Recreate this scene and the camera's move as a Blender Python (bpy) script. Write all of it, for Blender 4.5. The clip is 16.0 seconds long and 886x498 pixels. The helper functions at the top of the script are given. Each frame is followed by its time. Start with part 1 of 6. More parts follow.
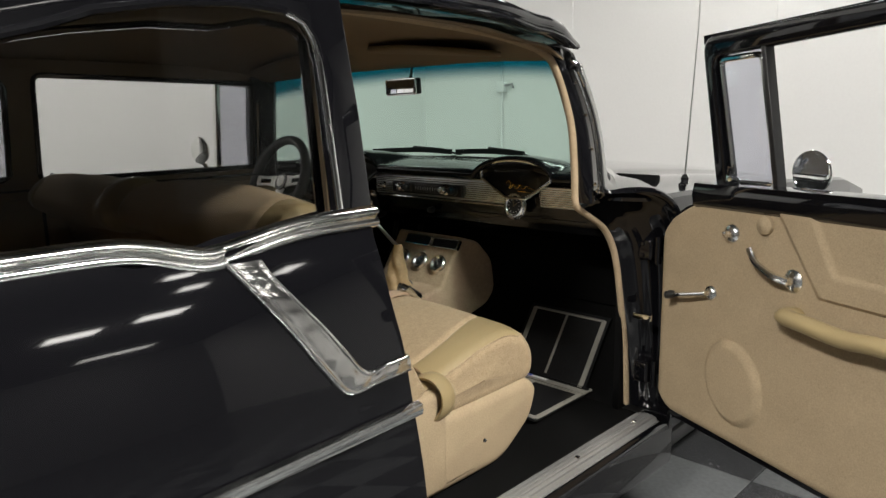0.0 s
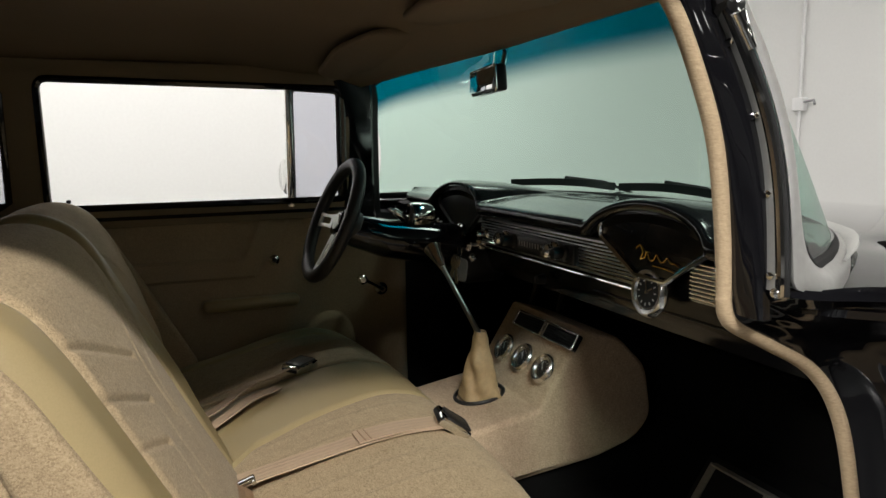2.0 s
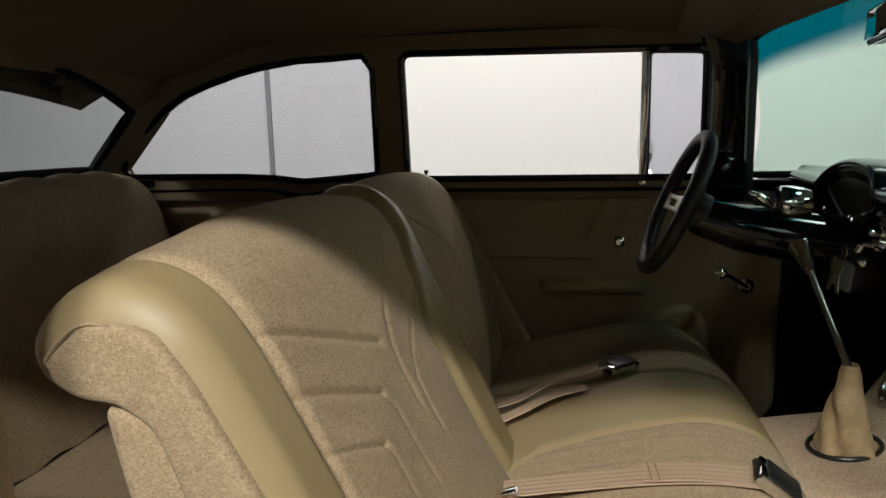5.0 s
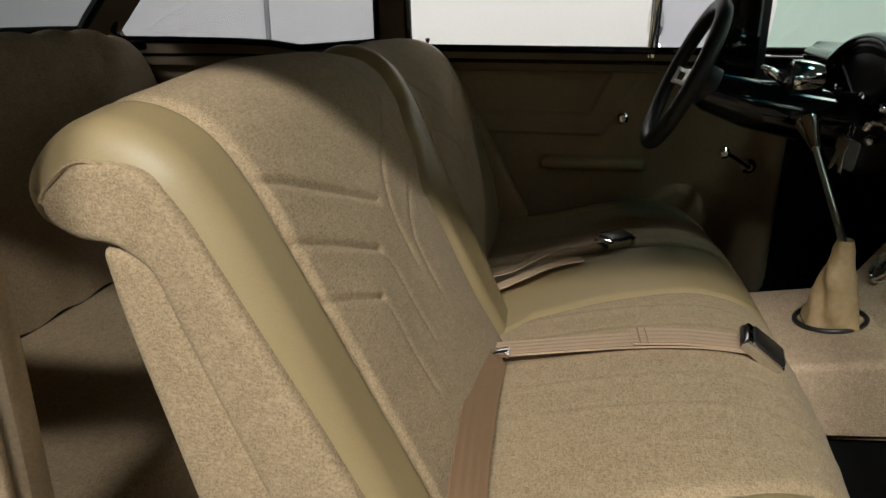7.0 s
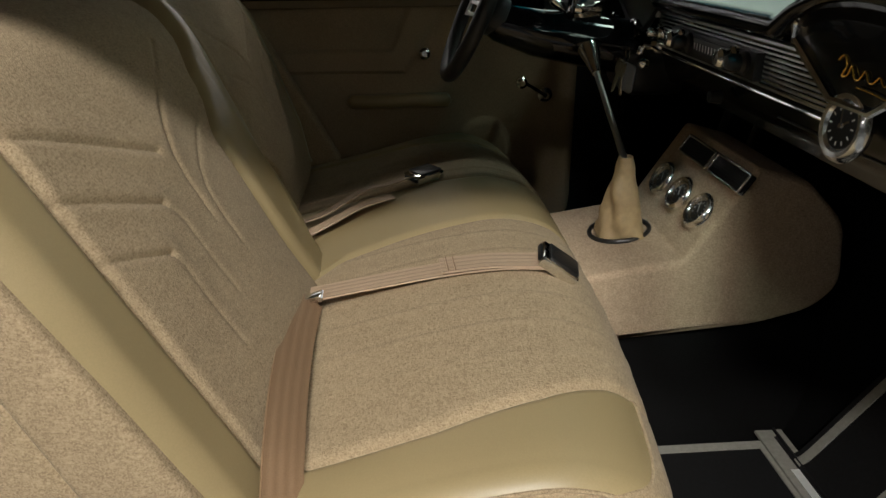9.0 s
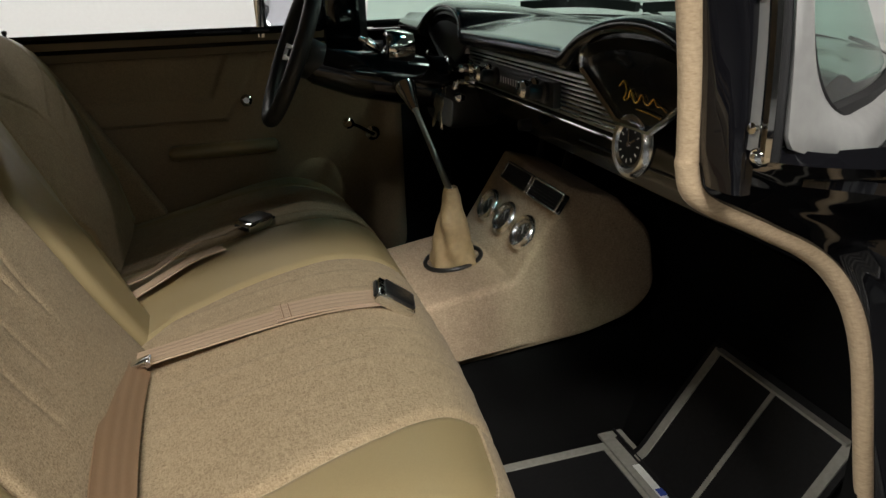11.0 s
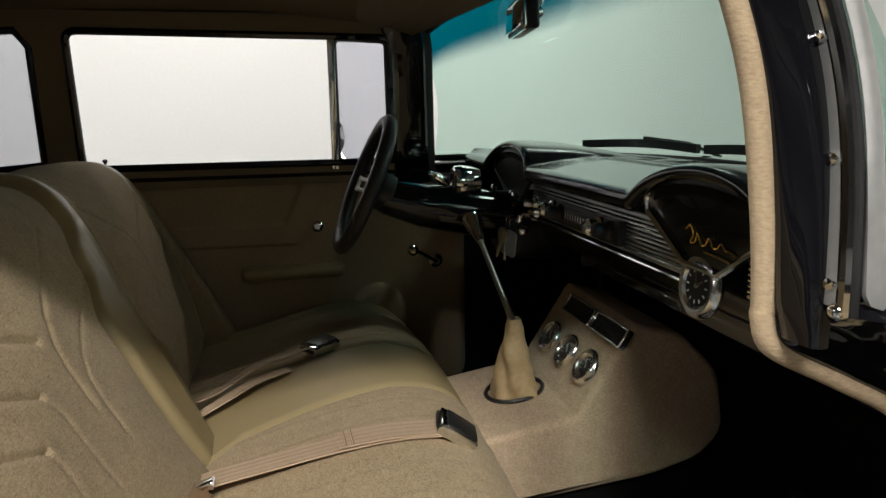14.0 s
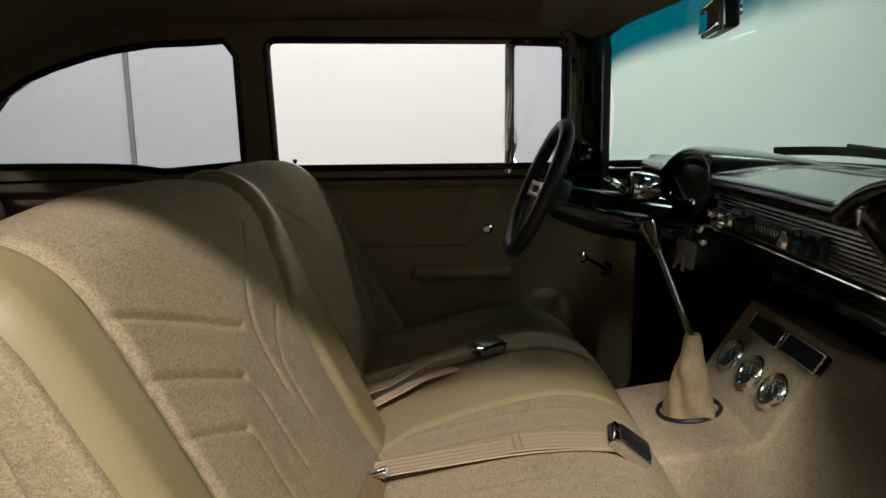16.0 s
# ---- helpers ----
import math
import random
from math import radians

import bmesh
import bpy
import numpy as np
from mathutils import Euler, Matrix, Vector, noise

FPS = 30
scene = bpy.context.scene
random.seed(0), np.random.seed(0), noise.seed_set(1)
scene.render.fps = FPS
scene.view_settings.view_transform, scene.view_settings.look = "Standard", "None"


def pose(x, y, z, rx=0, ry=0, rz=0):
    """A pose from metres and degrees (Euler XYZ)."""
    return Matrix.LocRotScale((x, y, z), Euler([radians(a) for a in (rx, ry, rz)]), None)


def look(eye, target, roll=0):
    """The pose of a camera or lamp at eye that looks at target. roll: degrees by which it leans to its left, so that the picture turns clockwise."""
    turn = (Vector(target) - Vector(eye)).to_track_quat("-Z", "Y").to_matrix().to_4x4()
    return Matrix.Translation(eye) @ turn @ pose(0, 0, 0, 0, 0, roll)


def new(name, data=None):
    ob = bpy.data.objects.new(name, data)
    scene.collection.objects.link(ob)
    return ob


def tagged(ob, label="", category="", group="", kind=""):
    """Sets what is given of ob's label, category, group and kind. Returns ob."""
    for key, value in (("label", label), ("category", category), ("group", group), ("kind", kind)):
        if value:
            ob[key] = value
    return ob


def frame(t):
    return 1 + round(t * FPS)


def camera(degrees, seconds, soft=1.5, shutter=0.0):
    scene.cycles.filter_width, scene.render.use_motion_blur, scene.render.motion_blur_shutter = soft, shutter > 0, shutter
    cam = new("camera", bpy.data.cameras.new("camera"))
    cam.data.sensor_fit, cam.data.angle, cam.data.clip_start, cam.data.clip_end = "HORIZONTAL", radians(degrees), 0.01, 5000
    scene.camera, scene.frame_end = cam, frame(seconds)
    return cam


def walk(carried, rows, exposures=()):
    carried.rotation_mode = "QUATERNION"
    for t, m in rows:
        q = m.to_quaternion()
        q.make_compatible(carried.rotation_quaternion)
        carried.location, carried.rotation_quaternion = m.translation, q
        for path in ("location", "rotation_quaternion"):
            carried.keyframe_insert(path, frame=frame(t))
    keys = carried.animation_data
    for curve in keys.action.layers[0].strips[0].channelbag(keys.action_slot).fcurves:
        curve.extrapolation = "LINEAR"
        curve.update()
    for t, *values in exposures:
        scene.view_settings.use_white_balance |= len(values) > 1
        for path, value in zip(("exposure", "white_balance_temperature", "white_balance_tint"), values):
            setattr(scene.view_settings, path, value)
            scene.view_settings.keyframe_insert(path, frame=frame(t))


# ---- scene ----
cam = camera(63.7, 16.0)
PATH = [
    (0, (1.822, -1.759, 1.204), (0.454, -0.348, 0.831), -1.0),
    (0.5, (1.713, -1.465, 1.193), (0.235, -0.167, 0.831), -1.1),
    (1, (1.607, -1.199, 1.181), (-0.028, -0.095, 0.851), -0.8),
    (1.5, (1.5, -0.966, 1.174), (-0.255, -0.054, 0.878), -0.9),
    (2, (1.391, -0.751, 1.165), (-0.442, -0.006, 0.877), -0.8),
    (2.5, (1.303, -0.618, 1.175), (-0.62, -0.157, 0.876), -1.2),
    (3, (1.257, -0.544, 1.166), (-0.706, -0.293, 0.873), -1.1),
    (3.5, (1.234, -0.518, 1.155), (-0.744, -0.449, 0.868), -0.9),
    (4, (1.227, -0.526, 1.159), (-0.748, -0.644, 0.866), -0.9),
    (4.5, (1.22, -0.537, 1.163), (-0.739, -0.812, 0.865), -1.0),
    (4.7, (1.219, -0.541, 1.166), (-0.73, -0.868, 0.862), -1.2),
    (6.8, (1.22, -0.545, 1.133), (-0.634, -0.937, 0.494), 0.1),
    (7, (1.219, -0.543, 1.13), (-0.636, -0.895, 0.472), 0.0),
    (7.5, (1.218, -0.535, 1.127), (-0.641, -0.775, 0.428), -0.1),
    (8, (1.216, -0.524, 1.126), (-0.636, -0.654, 0.382), -0.1),
    (8.5, (1.214, -0.513, 1.122), (-0.625, -0.531, 0.337), -0.3),
    (9, (1.215, -0.5, 1.121), (-0.614, -0.392, 0.318), -0.5),
    (9.5, (1.217, -0.489, 1.122), (-0.601, -0.267, 0.317), -0.8),
    (10, (1.219, -0.48, 1.122), (-0.58, -0.141, 0.317), -0.8),
    (10.2, (1.219, -0.473, 1.122), (-0.57, -0.086, 0.316), -1.0),
    (12.3, (1.233, -0.466, 1.136), (-0.563, 0.19, 0.551), -1.4),
    (12.5, (1.233, -0.468, 1.139), (-0.58, 0.167, 0.584), -1.4),
    (13, (1.234, -0.474, 1.139), (-0.624, 0.098, 0.671), -1.2),
    (13.5, (1.238, -0.486, 1.141), (-0.655, 0.012, 0.732), -0.9),
    (14, (1.236, -0.492, 1.145), (-0.685, -0.088, 0.761), -1.0),
    (14.5, (1.233, -0.497, 1.146), (-0.71, -0.206, 0.774), -1.0),
    (15, (1.229, -0.503, 1.146), (-0.729, -0.331, 0.778), -1.0),
    (15.5, (1.229, -0.513, 1.148), (-0.735, -0.446, 0.778), -0.9),
    (16, (1.227, -0.522, 1.144), (-0.739, -0.553, 0.779), -0.8),
]
walk(cam, [(t, look(eye, target, roll)) for t, eye, target, roll in PATH],
     [(0, 0.15), (1.4, 0.15), (3, 0.03), (4.7, 0.0), (6.8, -0.08), (10.2, -0.08), (12.5, 0.0), (16, 0.0)])

# ---- world, lamps, exposure ----
world = bpy.data.worlds.new("world")
world.use_nodes = True
world.node_tree.nodes["Background"].inputs[0].default_value = (0.9, 0.95, 1.0, 1)
world.node_tree.nodes["Background"].inputs[1].default_value = 0.02
scene.world = world
GROUND, CEIL = -0.06, 4.0


def area_lamp(x, y, z, sx, sy, watts, target=None, color=(1, 0.97, 0.92)):
    data = bpy.data.lights.new("ceiling_lamp", "AREA")
    data.shape, data.size, data.size_y, data.energy, data.color = "RECTANGLE", sx, sy, watts, color
    ob = new("ceiling_lamp", data)
    ob.matrix_world = look((x, y, z), target or (x + 0.001, y, 0))
    return ob


LAMPS = [(3.95, -1.1, 0.45, 0.8), (1.8, -4.8, 0.9, 0.5), (0.1, 1.3, 0.6, 0.45), (8.3, 1.92, 0.45, 0.6), (8.6, 0.95, 0.45, 0.6), (3.75, -0.25, 0.35, 0.5), (4.6, -5.4, 0.45, 1.0), (-3.4, -3.6, 0.4, 1.2), (-3.4, -1.0, 0.4, 1.2), (-3.4, 1.6, 0.4, 1.2), (-0.6, 3.4, 1.2, 0.4), (2.6, 3.4, 1.2, 0.4), (12.2, -2.0, 0.5, 1.2), (12.2, 2.6, 0.5, 1.2), (5.75, 1.2, 0.2, 0.3), (6.6, 1.65, 0.25, 0.3), (6.65, 2.85, 0.5, 0.25)]
WATTS = [222, 430, 14, 9, 9, 172, 25, 73, 78, 72, 38, 23, 60, 60, 2, 2, 3]
for (lx, ly, sx, sy), w in zip(LAMPS, WATTS):
    if lx < -3:  # wall washers, turned to the white wall
        area_lamp(lx, ly, CEIL - 0.16, sx, sy, w, (lx - 3.1, ly, 0.0))
    elif lx > 12:
        # unseen washers, added to brighten the grey wall that the black paint mirrors
        area_lamp(lx, ly, CEIL - 0.16, sx, sy, w, (lx + 3.0, ly, 0.0))
    elif ly > 3:
        area_lamp(lx, ly, CEIL - 0.16, sx, sy, w, (lx, ly + 2.6, 0.0))
    else:
        area_lamp(lx, ly, CEIL - 0.12, sx, sy, w)


# ---- materials ----
def material(name, color, rough=0.5, metal=0.0, coat=0.0, noise_scale=0, vary=0.0, bump=0.0, bump_scale=200, rough_vary=0.0, sheen=0.0, dark=None, spec=0.5, big=3.0, stretch=(1, 1, 1)):
    m = bpy.data.materials.new(name)
    m.use_nodes = True
    nt = m.node_tree
    b = nt.nodes["Principled BSDF"]
    b.inputs["Base Color"].default_value = (*color, 1)
    b.inputs["Roughness"].default_value = rough
    b.inputs["Metallic"].default_value = metal
    b.inputs["Coat Weight"].default_value = coat
    b.inputs["Coat Roughness"].default_value = 0.03
    b.inputs["Specular IOR Level"].default_value = spec
    b.inputs["Sheen Weight"].default_value = sheen
    tc = nt.nodes.new("ShaderNodeTexCoord")
    mp = nt.nodes.new("ShaderNodeMapping")
    mp.inputs["Scale"].default_value = stretch
    nt.links.new(tc.outputs["Object"], mp.inputs["Vector"])
    if vary:
        n1 = nt.nodes.new("ShaderNodeTexNoise")
        n1.inputs["Scale"].default_value = noise_scale
        n1.inputs["Detail"].default_value = 4
        n2 = nt.nodes.new("ShaderNodeTexNoise")
        n2.inputs["Scale"].default_value = big
        n2.inputs["Detail"].default_value = 3
        nt.links.new(mp.outputs[0], n1.inputs["Vector"])
        nt.links.new(tc.outputs["Object"], n2.inputs["Vector"])
        add = nt.nodes.new("ShaderNodeMath")
        add.operation = "MULTIPLY_ADD"
        nt.links.new(n2.outputs["Fac"], add.inputs[0])
        add.inputs[1].default_value = 0.5
        nt.links.new(n1.outputs["Fac"], add.inputs[2])
        ramp = nt.nodes.new("ShaderNodeMapRange")
        ramp.inputs["From Min"].default_value, ramp.inputs["From Max"].default_value = 0.45, 1.05
        nt.links.new(add.outputs[0], ramp.inputs["Value"])
        mix = nt.nodes.new("ShaderNodeMix")
        mix.data_type = "RGBA"
        lo = dark or tuple(c * (1 - vary) for c in color)
        mix.inputs["A"].default_value = (*lo, 1)
        mix.inputs["B"].default_value = (*[min(1, c * (1 + 0.6 * vary)) for c in color], 1)
        nt.links.new(ramp.outputs[0], mix.inputs["Factor"])
        nt.links.new(mix.outputs["Result"], b.inputs["Base Color"])
        if rough_vary:
            rr = nt.nodes.new("ShaderNodeMapRange")
            rr.inputs["From Min"].default_value, rr.inputs["From Max"].default_value = 0.35, 0.7
            rr.inputs["To Min"].default_value, rr.inputs["To Max"].default_value = rough - rough_vary, rough + rough_vary
            nt.links.new(n2.outputs["Fac"], rr.inputs["Value"])
            nt.links.new(rr.outputs[0], b.inputs["Roughness"])
    if bump:
        n3 = nt.nodes.new("ShaderNodeTexNoise")
        n3.inputs["Scale"].default_value = bump_scale
        n3.inputs["Detail"].default_value = 3
        nt.links.new(mp.outputs[0], n3.inputs["Vector"])
        bp = nt.nodes.new("ShaderNodeBump")
        bp.inputs["Strength"].default_value = bump
        bp.inputs["Distance"].default_value = 0.002
        nt.links.new(n3.outputs["Fac"], bp.inputs["Height"])
        nt.links.new(bp.outputs[0], b.inputs["Normal"])
    return m


def woven(name, light, dark, pitch=0.003, bump=0.5, rough=0.9, threads=((1.0, 0.45, 0.75), (0.33, 1.0, 1.0))):
    """A basket weave: threads both ways, each of its own shade."""
    m = bpy.data.materials.new(name)
    m.use_nodes = True
    nt = m.node_tree
    b = nt.nodes["Principled BSDF"]
    b.inputs["Roughness"].default_value = rough
    b.inputs["Sheen Weight"].default_value = 0.05
    b.inputs["Specular IOR Level"].default_value = 0.2
    tc = nt.nodes.new("ShaderNodeTexCoord")
    heights = []
    for stretch in threads:
        mp = nt.nodes.new("ShaderNodeMapping")
        mp.inputs["Scale"].default_value = stretch
        nt.links.new(tc.outputs["Object"], mp.inputs["Vector"])
        n = nt.nodes.new("ShaderNodeTexNoise")
        n.inputs["Scale"].default_value = 0.8 / pitch
        n.inputs["Detail"].default_value = 2
        nt.links.new(mp.outputs[0], n.inputs["Vector"])
        heights.append(n.outputs["Fac"])
    vor = nt.nodes.new("ShaderNodeTexVoronoi")
    vor.inputs["Scale"].default_value = 0.8 / pitch
    nt.links.new(tc.outputs["Object"], vor.inputs["Vector"])
    mx = nt.nodes.new("ShaderNodeMath")
    mx.operation = "MAXIMUM"
    nt.links.new(heights[0], mx.inputs[0])
    nt.links.new(heights[1], mx.inputs[1])
    big = nt.nodes.new("ShaderNodeTexNoise")
    big.inputs["Scale"].default_value = 48
    big.inputs["Detail"].default_value = 4
    nt.links.new(tc.outputs["Object"], big.inputs["Vector"])
    s = nt.nodes.new("ShaderNodeMath")
    s.operation = "MULTIPLY_ADD"
    nt.links.new(big.outputs["Fac"], s.inputs[0])
    s.inputs[1].default_value = 0.20
    nt.links.new(mx.outputs[0], s.inputs[2])
    rg = nt.nodes.new("ShaderNodeMapRange")
    rg.inputs["From Min"].default_value, rg.inputs["From Max"].default_value = 0.43, 0.85
    nt.links.new(s.outputs[0], rg.inputs["Value"])
    mix = nt.nodes.new("ShaderNodeMix")
    mix.data_type = "RGBA"
    mix.inputs["A"].default_value, mix.inputs["B"].default_value = (*dark, 1), (*light, 1)
    nt.links.new(rg.outputs[0], mix.inputs["Factor"])
    nt.links.new(mix.outputs["Result"], b.inputs["Base Color"])
    h = nt.nodes.new("ShaderNodeMath")
    h.operation = "SUBTRACT"
    nt.links.new(mx.outputs[0], h.inputs[0])
    nt.links.new(vor.outputs["Distance"], h.inputs[1])
    bp = nt.nodes.new("ShaderNodeBump")
    bp.inputs["Strength"].default_value = bump
    bp.inputs["Distance"].default_value = pitch * 0.5
    nt.links.new(h.outputs[0], bp.inputs["Height"])
    nt.links.new(bp.outputs[0], b.inputs["Normal"])
    return m


def glass(name, tint, strength=1.0, gloss=0.1):
    """A thin tinted pane: clear to look through, with a little mirror gloss on it."""
    m = bpy.data.materials.new(name)
    m.use_nodes = True
    nt = m.node_tree
    nt.nodes.remove(nt.nodes["Principled BSDF"])
    t = nt.nodes.new("ShaderNodeBsdfTransparent")
    t.inputs["Color"].default_value = (*tint, 1)
    g = nt.nodes.new("ShaderNodeBsdfGlossy")
    g.inputs["Roughness"].default_value = 0.0
    lw = nt.nodes.new("ShaderNodeLayerWeight")
    lw.inputs["Blend"].default_value = 0.5
    pw = nt.nodes.new("ShaderNodeMath")
    pw.operation = "POWER"
    pw.inputs[1].default_value = 4.0
    nt.links.new(lw.outputs["Facing"], pw.inputs[0])
    mul = nt.nodes.new("ShaderNodeMath")
    mul.operation = "MULTIPLY_ADD"
    mul.inputs[1].default_value, mul.inputs[2].default_value = 0.5, gloss * 0.5
    nt.links.new(pw.outputs[0], mul.inputs[0])
    mix = nt.nodes.new("ShaderNodeMixShader")
    nt.links.new(mul.outputs[0], mix.inputs[0])
    nt.links.new(t.outputs[0], mix.inputs[1])
    nt.links.new(g.outputs[0], mix.inputs[2])
    nt.links.new(mix.outputs[0], nt.nodes["Material Output"].inputs[0])
    return m, t


PAINT = material("black_gloss_paint", (0.004, 0.004, 0.005), 0.12, coat=1.0, spec=0.05, noise_scale=300, vary=0.15, big=1.5)
DASHPAINT = material("black_dash_paint", (0.005, 0.005, 0.006), 0.2, coat=0.45, spec=0.2, noise_scale=300, vary=0.15, big=2)
FACEPAINT = material("black_under_dash_paint", (0.004, 0.004, 0.0045), 0.16, spec=0.5, noise_scale=200, vary=0.2)
SATIN = material("black_satin_metal", (0.012, 0.012, 0.012), 0.42, noise_scale=80, vary=0.3, bump=0.05)
CHROME = material("chrome", (0.82, 0.82, 0.80), 0.07, metal=1.0, noise_scale=60, vary=0.1, rough_vary=0.03)
CORD = woven("tan_cord_tweed", (0.42, 0.320, 0.205), (0.28, 0.207, 0.13), 0.0016, 0.4, threads=((0.25, 0.25, 1.0), (0.3, 0.3, 0.8)))
GAUGECHROME = material("soft_chrome", (0.86, 0.86, 0.84), 0.2, metal=1.0, noise_scale=60, vary=0.1, rough_vary=0.04)
STEEL = material("brushed_steel", (0.62, 0.62, 0.60), 0.28, metal=1.0, noise_scale=400, vary=0.2, bump=0.05, stretch=(1, 0.05, 1))
TWEED = woven("oatmeal_tweed", (0.46, 0.352, 0.220), (0.225, 0.165, 0.096), 0.0017, 0.5)
TWEED_TAN = woven("tan_tweed_carpet", (0.54, 0.415, 0.285), (0.29, 0.215, 0.14), 0.0020, 0.6)
VINYL = material("cream_vinyl", (0.315, 0.242, 0.124), 0.42, noise_scale=500, vary=0.08, bump=0.12, bump_scale=900, rough_vary=0.05, big=5)
PANEL = material("tan_flocked_panel", (0.38, 0.295, 0.19), 0.95, noise_scale=260, vary=0.22, bump=0.25, bump_scale=350, spec=0.1, big=9)
HEADLINER = material("tan_headliner_cloth", (0.22, 0.165, 0.105), 0.95, noise_scale=500, vary=0.15, bump=0.15, bump_scale=700, spec=0.1)
CARPET = material("black_cut_pile_carpet", (0.006, 0.006, 0.006), 0.95, noise_scale=600, vary=0.5, bump=0.6, bump_scale=500, spec=0.04)
RUBBER = material("black_rubber", (0.009, 0.009, 0.0095), 0.65, noise_scale=150, vary=0.3, bump=0.1, spec=0.2)
GREY_TRIM = material("grey_rubber_trim", (0.27, 0.26, 0.225), 0.6, noise_scale=120, vary=0.2, bump=0.1)
BELT = material("tan_belt_webbing", (0.42, 0.30, 0.20), 0.7, noise_scale=700, vary=0.12, bump=0.3, bump_scale=1200, stretch=(1, 0.2, 1))
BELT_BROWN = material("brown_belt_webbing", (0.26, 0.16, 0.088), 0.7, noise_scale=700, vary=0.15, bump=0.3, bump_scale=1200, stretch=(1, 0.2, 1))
BOOT = material("tan_leather_boot", (0.43, 0.315, 0.168), 0.55, noise_scale=90, vary=0.18, bump=0.25, bump_scale=120)
BLACKPLASTIC = material("black_grained_plastic", (0.013, 0.013, 0.013), 0.38, noise_scale=300, vary=0.2, bump=0.15, bump_scale=700)
LEATHERWRAP = material("black_leather_wrap", (0.016, 0.016, 0.017), 0.45, noise_scale=300, vary=0.2, bump=0.25, bump_scale=600)
WHITEMETAL = material("satin_aluminium", (0.86, 0.86, 0.83), 0.35, metal=0.35, noise_scale=90, vary=0.08)
SURROUND = material("polished_surround", (0.33, 0.33, 0.32), 0.36, metal=0.6, noise_scale=90, vary=0.1, rough_vary=0.05)
SPEAR = material("bright_side_chrome", (0.84, 0.84, 0.82), 0.14, metal=1.0, noise_scale=60, vary=0.15, rough_vary=0.06, big=14)
GOLD = material("gold_script_metal", (0.62, 0.36, 0.07), 0.25, metal=0.9)
DIAL = material("black_dial", (0.01, 0.01, 0.01), 0.35)
DIALGREY = material("grey_dial", (0.035, 0.035, 0.037), 0.45)
NEEDLE = material("white_dial_mark", (0.8, 0.8, 0.78), 0.5)
RED = material("red_enamel", (0.45, 0.02, 0.03), 0.35)
BLUE = material("blue_enamel", (0.03, 0.06, 0.30), 0.35)
MIRRORGLASS = material("mirror_glass", (0.85, 0.87, 0.88), 0.02, metal=1.0)
WALL = material("white_painted_wall", (0.80, 0.80, 0.785), 0.75, noise_scale=40, vary=0.025, bump=0.05, bump_scale=120, big=0.6)
WALL_DARK = material("grey_painted_wall", (0.16, 0.16, 0.158), 0.8, noise_scale=40, vary=0.1, big=0.6)
CEILING_PAINT = material("dark_ceiling_paint", (0.07, 0.07, 0.07), 0.85, noise_scale=30, vary=0.05)
TILE_DARK = material("dark_floor_tile", (0.036, 0.037, 0.039), 0.22, noise_scale=60, vary=0.3, rough_vary=0.06)
TILE_LIGHT = material("grey_floor_tile", (0.10, 0.105, 0.107), 0.22, noise_scale=60, vary=0.2, rough_vary=0.06)
SEAM = material("grey_joint_strip", (0.30, 0.30, 0.31), 0.6, noise_scale=60, vary=0.15)
FIXTURE = material("white_fixture_metal", (0.8, 0.8, 0.8), 0.5, noise_scale=60, vary=0.05)
DIFFUSER = bpy.data.materials.new("lamp_diffuser")
DIFFUSER.use_nodes = True
DIFFUSER.node_tree.nodes["Principled BSDF"].inputs["Emission Color"].default_value = (1, 0.96, 0.9, 1)
DIFFUSER.node_tree.nodes["Principled BSDF"].inputs["Emission Strength"].default_value = 6.0
GLASS_CLEAR, _ = glass("clear_door_glass", (0.86, 0.87, 0.92), gloss=0.12)
GLASS_GREY, _ = glass("smoked_quarter_glass", (0.80, 0.81, 0.84), gloss=0.12)
GLASS_SMOKE, _ = glass("dark_smoked_glass", (0.70, 0.70, 0.70), gloss=0.04)
GLASS_REAR, _ = glass("grey_rear_glass", (0.42, 0.44, 0.47), gloss=0.08)
GLASS_SCREEN, screen_tint = glass("green_windscreen_glass", (0.665, 0.865, 0.79), gloss=0.10)
GAUGE_GLASS, _ = glass("gauge_glass", (0.95, 0.95, 0.95), gloss=0.12)


def tint_band(m, t, z0, z1):
    """A teal sun band printed along the top of the pane, fading out downwards."""
    nt = m.node_tree
    tc = nt.nodes.new("ShaderNodeTexCoord")
    sep = nt.nodes.new("ShaderNodeSeparateXYZ")
    nt.links.new(tc.outputs["UV"], sep.inputs[0])
    rg = nt.nodes.new("ShaderNodeMapRange")
    rg.interpolation_type = "SMOOTHSTEP"
    rg.inputs["From Min"].default_value, rg.inputs["From Max"].default_value = z0, z1
    nt.links.new(sep.outputs["Y"], rg.inputs["Value"])
    mix = nt.nodes.new("ShaderNodeMix")
    mix.data_type = "RGBA"
    mix.inputs["A"].default_value = t.inputs["Color"].default_value[:]
    mix.inputs["B"].default_value = (0.0, 0.135, 0.19, 1)
    nt.links.new(rg.outputs[0], mix.inputs["Factor"])
    nt.links.new(mix.outputs["Result"], t.inputs["Color"])


tint_band(GLASS_SCREEN, screen_tint, 0.70, 0.86)


# ---- builders ----
def thing(name, at, label, category, group="", kind=""):
    ob = new(name)
    ob.empty_display_size = 0.05
    ob.location = at
    return tagged(ob, label, category, group, kind)


def world_offset(ob):
    p = Vector((0, 0, 0))
    while ob:
        p += ob.location
        ob = ob.parent
    return p


